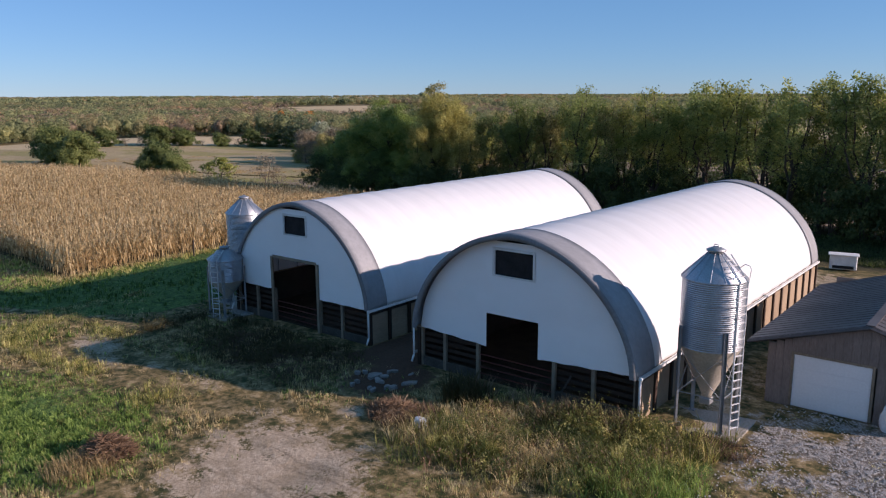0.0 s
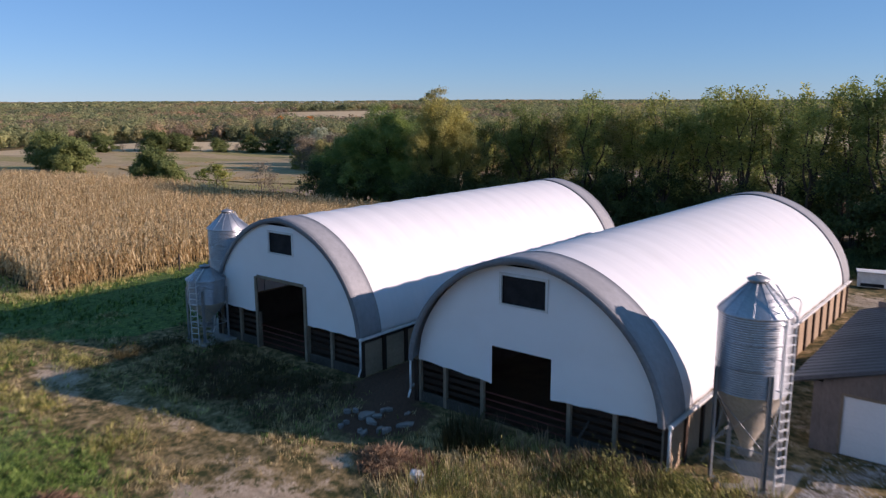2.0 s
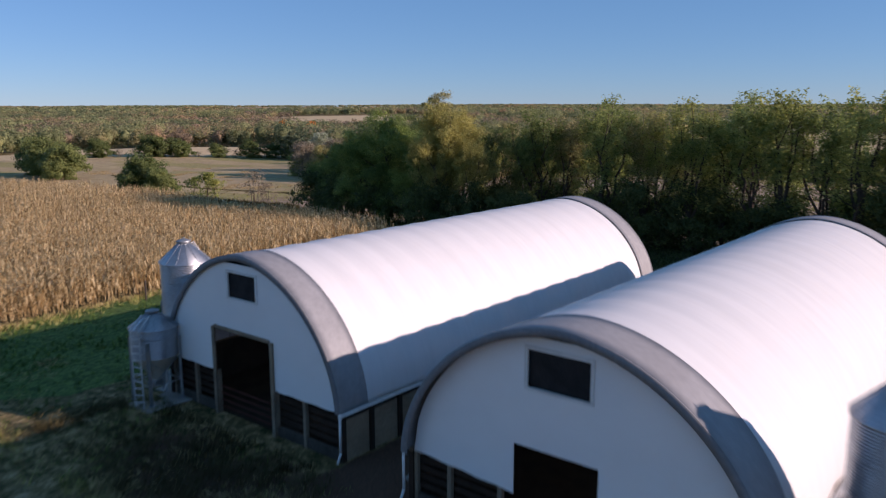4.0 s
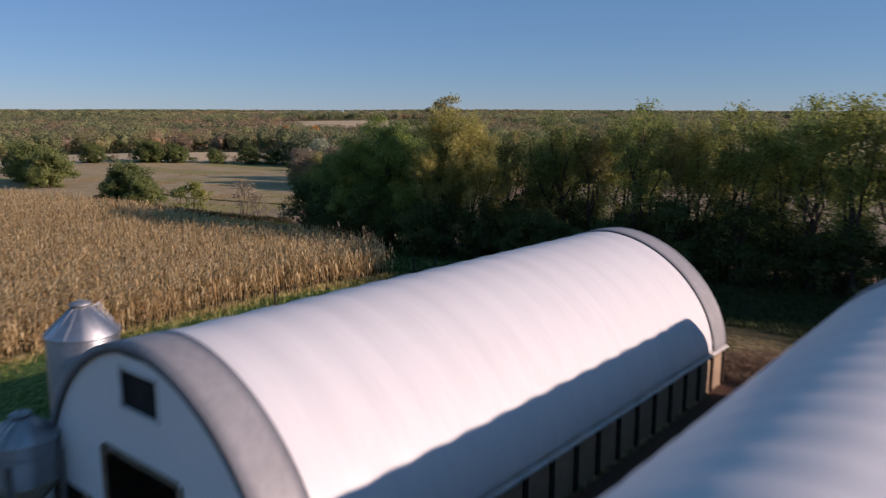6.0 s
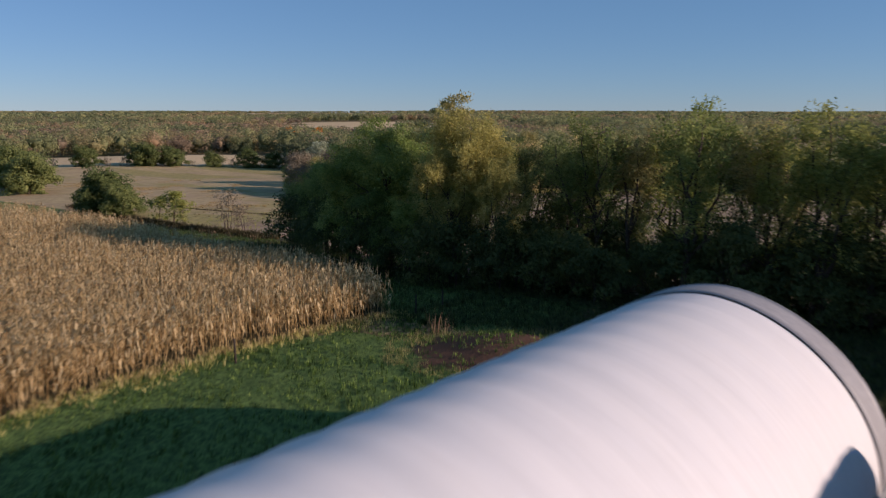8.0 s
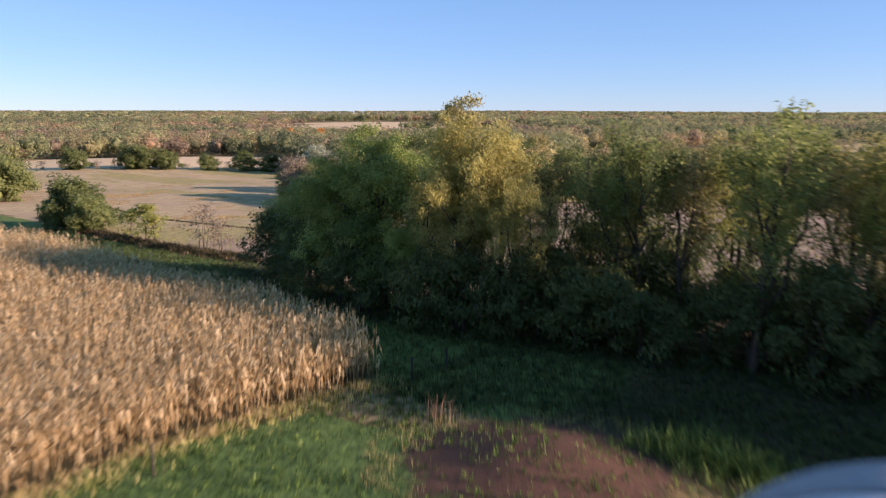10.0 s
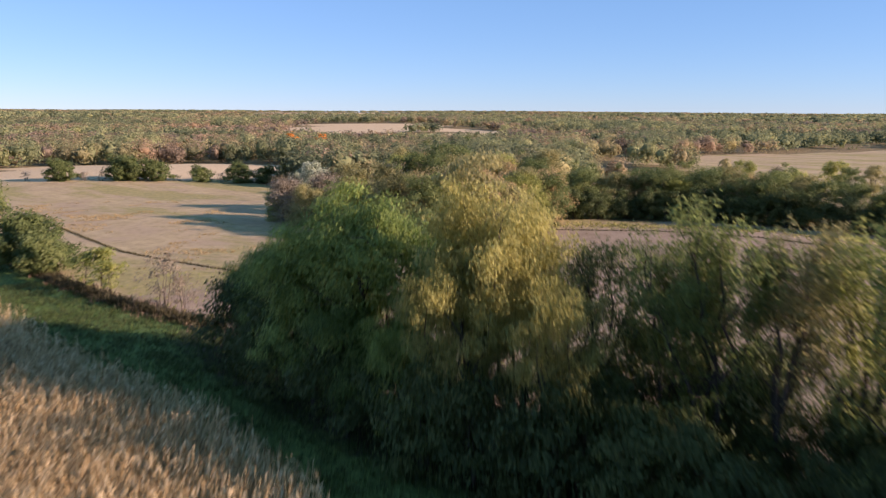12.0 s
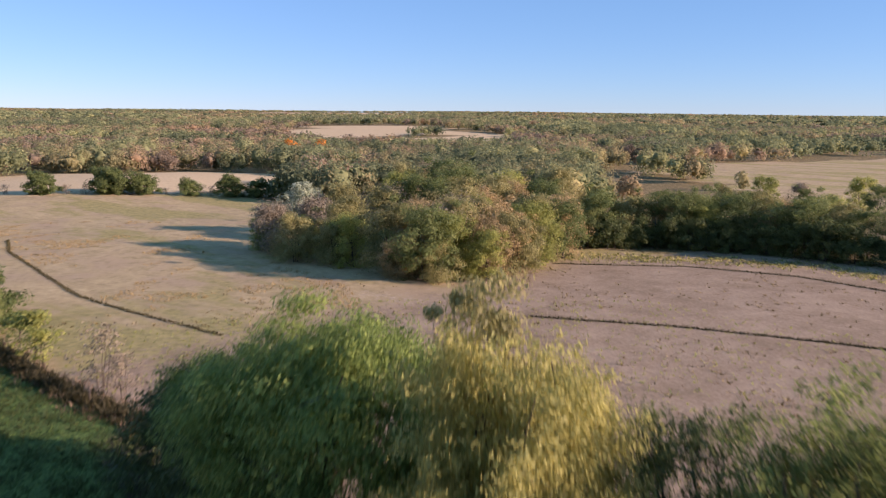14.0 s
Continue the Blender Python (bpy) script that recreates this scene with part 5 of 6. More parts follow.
for px, py, ps in ((-48.4, 49.4, 0.95), (-45.0, 50.0, 0.9), (-42.0, 50.8, 1.0), (-41.4, 59.6, 1.15), (-36.8, 61.0, 1.1)):
    stand(SHRUB[0], px, py, ps, stretch=1.2)
tuft = tree("tree", 14.6, 2.9, 0.84, 24, 2600, 0.12, M_LEAF_DULL, "thin tall tree with a small tuft of leaves above the belt", 1, 0.6, G)
stand(tuft, -49.2, 54.6, 1.0, 0)

# bushes along the grass lane
LANE = tree("shrub", 6.0, 8.0, 0.04, 110, 15000, 0.24, M_LEAF_MID, "broad dark green bush beside the grass lane", 4, 1.1, "lane bushes")
THIN = tree("shrub", 4.6, 3.6, 0.1, 30, 1100, 0.22, M_LEAF_OLIVE, "thin olive sapling beside the grass lane", 3, 0.7, "lane bushes")
BARE = tree("shrub", 4.6, 4.0, 0.1, 34, 900, 0.16, M_TWIG, "nearly bare grey-brown sapling beside the lane", 4, 0.9, "lane bushes", 0.3)
for px, py, ps in ((-129.2, 61.0, 1.02), (-121.8, 60.0, 0.66), (-134.8, 62.4, 0.7), (-191.0, 73.0, 1.2), (-202.0, 76.0, 1.4), (-213.0, 79.0, 1.35), (-224.0, 81.5, 1.2)):
    stand(LANE, px, py, ps)
for px, py, ps in ((-107.4, 60.0, 1.0), (-104.0, 59.8, 0.8), (-111.8, 60.2, 0.8)):
    stand(THIN, px, py, ps)
for px, py, ps in ((-94.2, 60.6, 1.0), (-90.6, 60.8, 0.7)):
    stand(BARE, px, py, ps)

# the wooded draw beyond the meadow
D = "trees in the meadow draw"
DRAW = [tree("tree", 9.5, 8.0, 0.03, 90, 15000, 0.165, M_LEAF_DULL, "olive tree in the wooded meadow draw", 3, 1.25, D),
        tree("tree", 10.5, 8.6, 0.03, 90, 15000, 0.165, M_LEAF_MID, "green tree in the wooded meadow draw", 2, 1.25, D),
        tree("tree", 9.0, 7.6, 0.03, 85, 14000, 0.16, M_LEAF_BROWN, "russet brown tree in the wooded meadow draw", 3, 1.2, D),
        tree("tree", 8.6, 7.6, 0.06, 90, 13000, 0.15, M_TWIG, "leafless grey-brown thicket tree in the draw", 4, 1.4, D, 0.3),
        tree("tree", 9.5, 7.0, 0.04, 80, 14000, 0.16, M_LEAF_OLIVE, "yellow-green tree in the wooded meadow draw", 2, 1.2, D)]
for px, py, k, ps in ((-145.5, 115.2, 3, 0.95), (-141.1, 121.8, 3, 1.0), (-134.5, 111.9, 0, 0.75), (-130.1, 119.6, 0, 0.95), (-123.5, 115.2, 4, 0.8), (-119.1, 124.0, 2, 1.0), (-114.7, 115.2, 0, 0.95), (-107.0, 114.1, 1, 0.9),
                      (-111.4, 122.9, 3, 1.05), (-105.0, 117.5, 4, 0.9), (-107.5, 121.0, 4, 0.85), (-111.0, 125.5, 0, 1.0), (-112.0, 128.0, 1, 0.85), (-114.5, 134.0, 0, 0.95), (-116.9, 133.9, 3, 1.1), (-123.5, 130.6, 2, 1.0),
                      (-119.0, 141.0, 4, 0.95), (-123.5, 141.6, 0, 1.15), (-131.2, 139.4, 1, 1.1), (-125.7, 152.6, 2, 1.1), (-136.7, 135.0, 0, 1.0), (-134.5, 150.4, 4, 1.1), (-143.3, 143.8, 3, 1.1), (-130.1, 162.5, 0, 1.1),
                      (-141.1, 161.4, 1, 1.15), (-151.0, 157.0, 2, 1.1), (-121.3, 165.8, 1, 1.0), (-152.1, 130.6, 3, 0.9), (-149.9, 171.3, 0, 1.2), (-162.0, 165.8, 4, 1.1), (-136.7, 174.6, 2, 1.1), (-160.9, 182.3, 1, 1.2),
                      (-100.5, 120.5, 4, 0.72), (-103.0, 124.0, 2, 0.9), (-101.5, 128.5, 0, 0.85), (-104.8, 114.8, 0, 0.62), (-106.0, 132.0, 2, 1.0), (-103.5, 137.0, 4, 0.95), (-107.0, 141.0, 0, 1.0),
                      (-108.0, 150.0, 2, 1.05), (-104.0, 146.0, 1, 0.85), (-110.5, 113.0, 2, 0.66), (-128.0, 115.0, 0, 0.7), (-140.0, 114.5, 2, 0.62), (-150.0, 116.0, 4, 0.58), (-147.0, 120.0, 2, 0.75), (-139.0, 118.0, 4, 0.66),
                      (-155.0, 140.0, 0, 0.95), (-112.5, 118.0, 2, 0.85), (-170.8, 176.8, 0, 1.2), (-145.5, 187.8, 4, 1.1), (-132.3, 187.8, 0, 1.2), (-176.3, 190.0, 2, 1.2)):
    stand(DRAW[k], px, py, ps * 1.14, sink=1.3)
silver = tree("tree", 9.6, 7.5, 0.25, 90, 11000, 0.22, M_LEAF_SILVER, "pale silver-leaved tree in the draw", 2, 1.2, D)
stand(silver, -160.9, 133.9, 1.0)
for k in range(46):
    x, y = along([(-109.2, 161.4), (-97.1, 173.5), (-81.7, 179.0), (-67.4, 180.1), (-55.3, 179.0), (-22.3, 183.4), (43.7, 190.0), (98.7, 194.4)], k / 45)
    stand(DRAW[(1, 1, 0, 1, 1, 4, 1, 2)[k % 8]], x + RNG.uniform(-2, 2), y + RNG.uniform(0, 4), RNG.uniform(0.9, 1.15) * (0.95 if x < -60 else 0.85 if x < -40 else 0.68), stretch=0.95, sink=1.6 if x < -66 else 1.0)
    if x < -70:
        stand(DRAW[(1, 0, 2, 1, 4)[k % 5]], x + RNG.uniform(-3, 3), y + RNG.uniform(8, 14), RNG.uniform(0.9, 1.15), sink=1.0)
for k in range(40):
    x, y = along([(-110, 158), (-97.1, 170), (-81.7, 175.5), (-67.4, 176.6), (-55.3, 175.5), (-22.3, 180)], k / 39)
    stand(SHRUB[k % 2], x + RNG.uniform(-1, 1), y + RNG.uniform(-0.5, 1.5), RNG.uniform(0.85, 1.35), stretch=1.1)
for px, py, k, ps in ((-111.4, 271.4, 4, 1.0), (-105.9, 289.0, 3, 0.9), (-88.3, 289.0, 4, 1.05), (-101.5, 278.0, 1, 0.6), (-81.7, 278.0, 1, 0.8), (-77.3, 289.0, 0, 0.9), (-68.5, 281.3, 1, 0.9), (-121.3, 264.8, 0, 0.7)):
    stand(DRAW[k], px, py, ps, sink=0.9 * ps)
for px, py, k, ps in ((-284.1, 129.5, 1, 0.85), (-275.3, 139.4, 3, 0.6), (-269.8, 146.0, 1, 0.95), (-264.3, 152.6, 1, 0.95), (-273.1, 144.9, 1, 0.9), (-254.4, 163.6, 1, 0.72), (-244.5, 172.4, 0, 0.95), (-239.0, 177.9, 1, 0.95),
                      (-233.5, 183.4, 1, 0.85), (-250.0, 168.0, 3, 0.55), (-292.9, 121.8, 3, 0.6), (-259.9, 158.1, 3, 0.55), (-278.6, 135.0, 3, 0.6), (-228.0, 188.9, 0, 0.9)):
    stand(LANE if k != 3 else BARE, px, py, ps * RNG.uniform(0.9, 1.3), sink=0.6)
for px, py, ps in ((-406.0, 320.0, 0.92), (-393.0, 332.0, 0.88)):
    m = tree("tree", 14, 9, 0.15, 50, 2600, 0.55, M_LEAF_ORANGE, "bright orange maple in the far woods", 1, 1.5, "autumn maples")
    stand(m, px, py, ps)


def scatter(poly, n, seed):
    r = np.random.default_rng(seed)
    p = np.array(poly)
    lo, hi = p.min(0), p.max(0)
    pts = r.uniform(lo, hi, (n, 2))
    return pts[inside(pts[:, 0], pts[:, 1], poly)]


def ball(level):
    bm = bmesh.new()
    bmesh.ops.create_icosphere(bm, subdivisions=level + 1, radius=1.0)
    v = np.array([p.co[:] for p in bm.verts])
    f = np.array([[p.index for p in q.verts] for q in bm.faces])
    bm.free()
    return v, f


def woods(name, centres, tall, wide, lobes, level, cards, card, material, label):
    """Far woods: every crown a cluster of uneven leaf masses fringed with loose sprays, all in one mesh."""
    n = len(centres)
    z = land(centres[:, 0], centres[:, 1])
    g = np.where(RNG.uniform(size=n) < 0.3, RNG.uniform(0.35, 0.6, n), RNG.uniform(0.65, 1.25, n))
    h = tall * (0.62 + 0.38 * g) * RNG.uniform(0.9, 1.1, n)
    w = 1.35 * wide * g * RNG.uniform(0.9, 1.15, n)
    e = unit(RNG.normal(size=(n, lobes, 3)))
    e[:, 0] *= 0.2
    e[:, 0, 2] += 0.3
    reach = np.stack([w * 0.27, w * 0.27, h * 0.27], -1)[:, None]
    centre = e * reach + np.stack([centres[:, 0], centres[:, 1], z + h * 0.5], -1)[:, None]
    size = RNG.uniform(0.7, 1.1, (n, lobes)) * w[:, None] * 0.29
    size[:, 0] = w * 0.40
    size3 = np.stack([size, size, np.minimum(size * 1.1, h[:, None] * 0.45)], -1) * RNG.uniform(0.8, 1.2, (n, lobes, 3))
    bv, bf = ball(level)
    k = len(bv)
    rough = 1 + RNG.normal(size=(n, k)) * 0.16
    v = centre[:, :1] + bv * rough[..., None] * size3[:, :1] * 0.5
    f = (np.arange(n)[:, None, None] * k + bf).reshape(-1, 3)
    which = RNG.integers(0, lobes, (n, cards))
    rows = np.arange(n)[:, None]
    d = unit(RNG.normal(size=(n, cards, 3)))
    d[..., 2] = np.where(d[..., 2] < -0.75, -d[..., 2], d[..., 2])
    pos = centre[rows, which] + d * size3[rows, which] * RNG.uniform(0.72, 1.08, (n, cards, 1))
    out = unit(d + 0.25 * RNG.normal(size=d.shape)).reshape(-1, 3)
    cv, cf = leaf_cards(pos.reshape(-1, 3), out, RNG.uniform(0.6, 1.4, n * cards) * card, 1.25)
    v, f = joined([(v.reshape(-1, 3), f), (cv, cf)])
    me = mesh_from(name, v, f, material, True)
    tone = np.clip(0.5 + 0.20 * RNG.normal(size=n) + 0.8 * (wave(centres[:, 0], centres[:, 1], 70, 26) - 0.5), 0, 1)
    tones = np.concatenate([np.repeat(tone, k), np.repeat(tone, cards * 3)]).astype(np.float32)
    me.attributes.new("tone", "FLOAT", "POINT").data.foreach_set("value", tones)
    return tagged(new(name, me), label, "woods", kind="stuff")


def sector(n, r0, r1, seed, half=58):
    r = np.random.default_rng(seed)
    rad = np.sqrt(r.uniform(r0 ** 2, r1 ** 2, n))
    az = np.radians(40 + r.uniform(-half, half, n))
    return np.stack([-6.9 - np.sin(az) * rad, 14 + np.cos(az) * rad], -1)


def open_land(p):
    x, y = p[:, 0], p[:, 1]
    field = inside(x, y, FIELD_HILL) | inside(x, y, FIELD_RIGHT) | inside(x, y, FIELD_FAR) | inside(x, y, FIELD_PLOUGH) | inside(x, y, MEADOW)
    s = np.hypot(x + 6, y - 12)
    strips = np.sin(x * 0.0041 + 1.3) + np.sin(y * 0.0032 - 0.4) + 1.2 * wave(x, y, 420, 8)
    clear = inside(x, y, [(-130, 255), (-100, 192), (300, 192), (320, 330), (50, 262), (-70, 282), (-125, 318)])
    clear |= inside(x, y, [(-254, 428), (-121, 314), (-66, 276), (-60, 195), (-100, 192), (-150, 255), (-215, 340)])
    front = inside(x, y, [(-760, 590), (-600, 470), (-430, 520), (-474, 638), (-525, 610), (-585, 642), (-638, 644), (-644, 559)])
    return field | clear | front | ((s > 900) & (strips > 2.1)) | (wave(x, y, 60, 11) > 0.86)


def stands(p, size, seed):
    """A number in 0..1 that is alike for neighbouring trees."""
    return np.clip(0.5 + 1.15 * (wave(p[:, 0], p[:, 1], size, seed) - 0.5) + RNG.normal(size=len(p)) * 0.17, 0, 0.999)


near = sector(2900, 258, 572, 21, 46)
near = near[~open_land(near)]
pick = stands(near, 38, 13)
woods("far_woods", near[(pick >= 0.36) & (pick < 0.56)], 11.5, 9.6, 8, 1, 430, 0.80, M_WOODS, "mixed autumn woods beyond the meadows")
woods("far_woods", near[(pick >= 0.56) & (pick < 0.74)], 9.5, 9.2, 8, 1, 430, 0.78, M_LEAF_FAROLIVE, "olive green woods beyond the meadows")
woods("far_woods", near[pick < 0.36], 12, 10, 8, 1, 430, 0.80, M_FAR_GREEN, "dark green woods beyond the meadows")
woods("far_woods", near[pick >= 0.74], 10, 9, 8, 1, 430, 0.68, M_FAR_BROWN, "russet brown woods beyond the meadows")
mid = sector(3600, 572, 1430, 22, 43)
mid = mid[~open_land(mid)]
pick = stands(mid, 110, 15)
woods("far_woods", mid[(pick >= 0.5) & (pick < 0.78)], 10.5, 16, 6, 0, 170, 1.5, M_WOODS, "mixed autumn woods in the distance")
woods("far_woods", mid[pick < 0.5], 10.5, 16, 6, 0, 170, 1.5, M_FAR_GREEN, "green woods in the distance")
woods("far_woods", mid[pick >= 0.78], 9.5, 15, 6, 0, 170, 1.4, M_FAR_BROWN, "russet woods in the distance")
far = np.concatenate([sector(4600, 1430, 4700, 23, 40), sector(650, 4600, 4850, 24, 40)])
far = far[~open_land(far) | (np.hypot(far[:, 0], far[:, 1]) > 4550)]
pick = stands(far, 380, 16)
woods("far_woods", far[pick >= 0.62], 10, 34, 3, 0, 40, 3.6, M_WOODS, "wooded hills on the horizon")
woods("far_woods", far[pick < 0.62], 10.5, 34, 3, 0, 40, 3.6, M_FAR_GREEN, "dark wooded hills on the horizon")


# ---------------------------------------------------------------- corn
def corn_field():
    """Ripe standing corn: stalks, arching dry leaves, ears and tassels, in rows."""
    rows = []
    y = -1.5
    while y < 51:
        xs = np.arange(-165, -40, 0.21)
        keep = RNG.uniform(size=len(xs)) < np.where(xs > -72, 0.8, np.where(xs > -100, 0.55, 0.3))
        xs = xs[keep] + RNG.normal(size=keep.sum()) * 0.05
        rows.append(np.stack([xs, y + RNG.normal(size=len(xs)) * 0.05], -1))
        y += 0.76
    p = np.concatenate(rows)
    p = p[inside(p[:, 0], p[:, 1], CORN)]
    n = len(p)
    z0 = land(p[:, 0], p[:, 1])
    h = RNG.uniform(2.2, 2.95, n) * (0.93 + 0.14 * wave(p[:, 0], p[:, 1], 5, 6))
    lean = RNG.normal(size=(n, 2)) * 0.07
    base = np.stack([p[:, 0], p[:, 1], z0 - 0.05], -1)
    top = base + np.stack([lean[:, 0] * h, lean[:, 1] * h, h], -1)
    pieces = []
    a = RNG.uniform(0, 6.28, n)
    for turn in (0, 1.57):
        side = np.stack([np.cos(a + turn), np.sin(a + turn), np.zeros(n)], -1) * 0.017
        pieces.append((np.stack([base - side, base + side, top + side * 0.5, top - side * 0.5], 1).reshape(-1, 3), np.arange(n * 4).reshape(-1, 4)))
    for k in range(7):
        t = 0.24 + 0.11 * k + RNG.normal(size=n) * 0.03
        at = base + (top - base) * t[:, None]
        az = a + (k % 2) * 3.14 + RNG.normal(size=n) * 0.7
        d = np.stack([np.cos(az), np.sin(az), np.zeros(n)], -1)
        s = np.stack([-np.sin(az), np.cos(az), np.zeros(n)], -1) * (0.044 + 0.018 * RNG.uniform(size=n))[:, None]
        ln = RNG.uniform(0.42, 0.78, n)[:, None]
        mid_p = at + d * ln * 0.5 + [0, 0, 0.16]
        end = at + d * ln * RNG.uniform(0.6, 1.0, n)[:, None] + np.stack([np.zeros(n), np.zeros(n), RNG.uniform(-0.55, 0.0, n)], -1)
        v = np.stack([at - s * 0.5, at + s * 0.5, mid_p + s, mid_p - s, end + s * 0.15, end - s * 0.15], 1).reshape(-1, 3)
        i = np.arange(n)[:, None] * 6
        pieces.append((v, np.concatenate([i + [0, 1, 2, 3], i + [3, 2, 4, 5]])))
    for k in range(2):
        az = a + k * 2.4
        d = np.stack([np.cos(az) * 0.09, np.sin(az) * 0.09, np.full(n, 0.24)], -1)
        s = np.stack([-np.sin(az), np.cos(az), np.zeros(n)], -1) * 0.014
        pieces.append((np.stack([top - s, top + s, top + d + s * 0.4, top + d - s * 0.4], 1).reshape(-1, 3), np.arange(n * 4).reshape(-1, 4)))
    v, f = joined(pieces)
    return tagged(new("corn_field", mesh_from("corn_field", v, f, M_CORN)), "tall ripe corn standing dry and tan in rows", "corn", kind="stuff")


corn_field()


# ---------------------------------------------------------------- grass and weeds
def tufts(name, pts, high, blades, spread, width, material, label, droop=0.4):
    """Grass: each tuft a fan of bent blades."""
    n = len(pts)
    c = np.stack([pts[:, 0], pts[:, 1], land(pts[:, 0], pts[:, 1]) - 0.04], -1)
    c = np.repeat(c, blades, 0)
    m = len(c)
    hs = np.repeat(high * RNG.uniform(0.55, 1.25, n), blades) * RNG.uniform(0.6, 1.1, m)
    az = RNG.uniform(0, 6.28, m)
    d = np.stack([np.cos(az), np.sin(az), np.zeros(m)], -1)
    s = np.stack([-np.sin(az), np.cos(az), np.zeros(m)], -1) * (width * RNG.uniform(0.6, 1.3, m))[:, None]
    b = c + d * (spread * RNG.uniform(0, 1, m))[:, None]
    lean = (hs * RNG.uniform(0.1, 1.0, m) * droop)[:, None]
    mid_p = b + d * lean * 0.35 + np.stack([np.zeros(m), np.zeros(m), hs * 0.6], -1)
    end = b + d * lean + np.stack([np.zeros(m), np.zeros(m), hs], -1)
    v = np.stack([b - s, b + s, mid_p + s * 0.7, mid_p - s * 0.7, end], 1).reshape(-1, 3)
    i = np.arange(m)[:, None] * 5
    return tagged(new(name, mesh_from(name, v, [i + [0, 1, 2, 3], i + [3, 2, 4]], material)), label, "grass", kind="stuff")


def yard_points(n, x0, x1, y0, y1, seed, hold):
    r = np.random.default_rng(seed)
    p = r.uniform((x0, y0), (x1, y1), (n, 2))
    return p[hold(p[:, 0], p[:, 1]) > r.uniform(size=n)]


def path_free(x, y):
    track = near_line(x, y, [(3, -16), (-2.5, -11), (-6.5, -8), (-11.5, -7.4), (-16, -8), (-22, -8.4)])
    spur = near_line(x, y, [(-1, -9.5), (-3.6, -6.6), (-5.2, -3.4), (-7.2, 0.5)])
    blank = np.hypot(x + 2.6, (y + 11) * 1.1)
    keep = np.clip((track - 0.9) / 1.4, 0.07, 1) * np.clip((spur - 0.7) / 1.0, 0.1, 1) * np.clip((blank - 3.0) / 1.8, 0.06, 1)
    barns = ((np.abs(x) < 5.6) | (np.abs(x + 14.79) < 5.6)) & (y > -0.15)
    stony = (x > 9.0) & (y > -6)
    return keep * ~barns * np.where(stony, 0.06, 1)


def weeds(x, y):
    """The rank strip of weeds before the near barn."""
    strip = np.clip(1.3 - np.abs(y + 4.0 - (x - 3) * 0.28) / 2.8, 0, 1) * np.clip((x + 1.4) / 2.4, 0, 1) * np.clip((9.2 - x) / 1.5, 0, 1)
    return np.clip(strip, 0, 1) * path_free(x, y)


def lush_patch(x, y):
    return np.clip(1.6 - np.hypot((x + 13.0) * 0.55, y + 14.2) / 2.7, 0, 1)


tufts("grass", yard_points(17000, -30, 12, -19, 0, 31, lambda x, y: path_free(x, y) * (1 - 0.85 * lush_patch(x, y)) * np.clip(3.0 * wave(x, y, 1.9, 21) - 1.1, 0.03, 1)), 0.22, 8, 0.22, 0.008, M_STRAW, "rough dry grass in the yard", 1.0)
tufts("grass", yard_points(9000, -30, 12, -19, 0, 32, lambda x, y: path_free(x, y) * np.clip(1.7 * wave(x, y, 3.5, 22) - 0.4, 0, 1)), 0.18, 6, 0.26, 0.012, M_GRASS, "rough green grass in the yard", 1.0)
tufts("grass", yard_points(9000, -23, -5, -19, -8, 46, lambda x, y: path_free(x, y) * lush_patch(x, y)), 0.24, 8, 0.24, 0.014, M_GRASS, "lush green grass in the yard", 0.9)
tufts("weeds", yard_points(2600, -28, -11, -11, -6, 47, lambda x, y: path_free(x, y) * np.clip(2 * wave(x, y, 2.0, 28) - 0.6, 0, 1)), 0.38, 9, 0.25, 0.012, M_WEED, "tall olive dry grass in the yard", 0.9)
tufts("weeds", yard_points(6500, -4, 11, -12, 1, 33, lambda x, y: weeds(x, y) * np.clip(2.6 * wave(x, y, 1.5, 23) - 0.9, 0, 1) * np.clip((7.5 - x) / 4, 0.1, 1)), 0.62, 14, 0.26, 0.010, M_STRAW, "tall dry grass before the barn", 1.3)
tufts("weeds", yard_points(5200, -4, 11, -12, 1, 34, lambda x, y: weeds(x, y) * np.clip(2.6 * (1 - wave(x, y, 1.5, 23)) - 0.8 + np.clip((x - 4.5) / 3, 0, 1), 0, 1)), 0.6, 13, 0.3, 0.012, M_WEED, "rank yellow-green weeds before the barn", 1.2)
tufts("weeds", yard_points(1500, -4, 11, -12, 1, 44, lambda x, y: weeds(x, y) * (wave(x, y, 1.6, 27) > 0.55)), 0.85, 14, 0.26, 0.011, M_WEED, "tall seeding weeds before the barn", 1.0)
tufts("weeds", yard_points(500, -4, 11, -12, 1, 50, lambda x, y: weeds(x, y) * (wave(x, y, 1.9, 33) > 0.66)), 0.6, 16, 0.35, 0.02, M_DARK_SHADE_WEED, "dark leafy weeds in the dry grass", 0.9)
tufts("weeds", yard_points(160, -1, 6, -3, 0.2, 45, lambda x, y: np.clip(1.2 - np.abs(y + 1.5), 0, 1)), 0.8, 12, 0.2, 0.018, M_DEAD, "dead dark weeds against the barn front", 0.8)
tufts("weeds", yard_points(1300, -4, 0.5, -6.4, -3.6, 35, lambda x, y: np.clip(1.2 - np.hypot((x + 2.0) * 0.7, y + 4.9), 0, 1)), 0.35, 8, 0.25, 0.016, M_DEAD, "dead russet weeds by the track", 1.2)
tufts("weeds", yard_points(900, 6.5, 11, -1.6, 1.2, 36, lambda x, y: np.clip(1.1 - np.hypot((x - 8.4) * 0.7, y + 0.3), 0, 1)), 0.25, 8, 0.25, 0.016, M_DEAD, "dead russet weeds by the feed bin", 1.2)
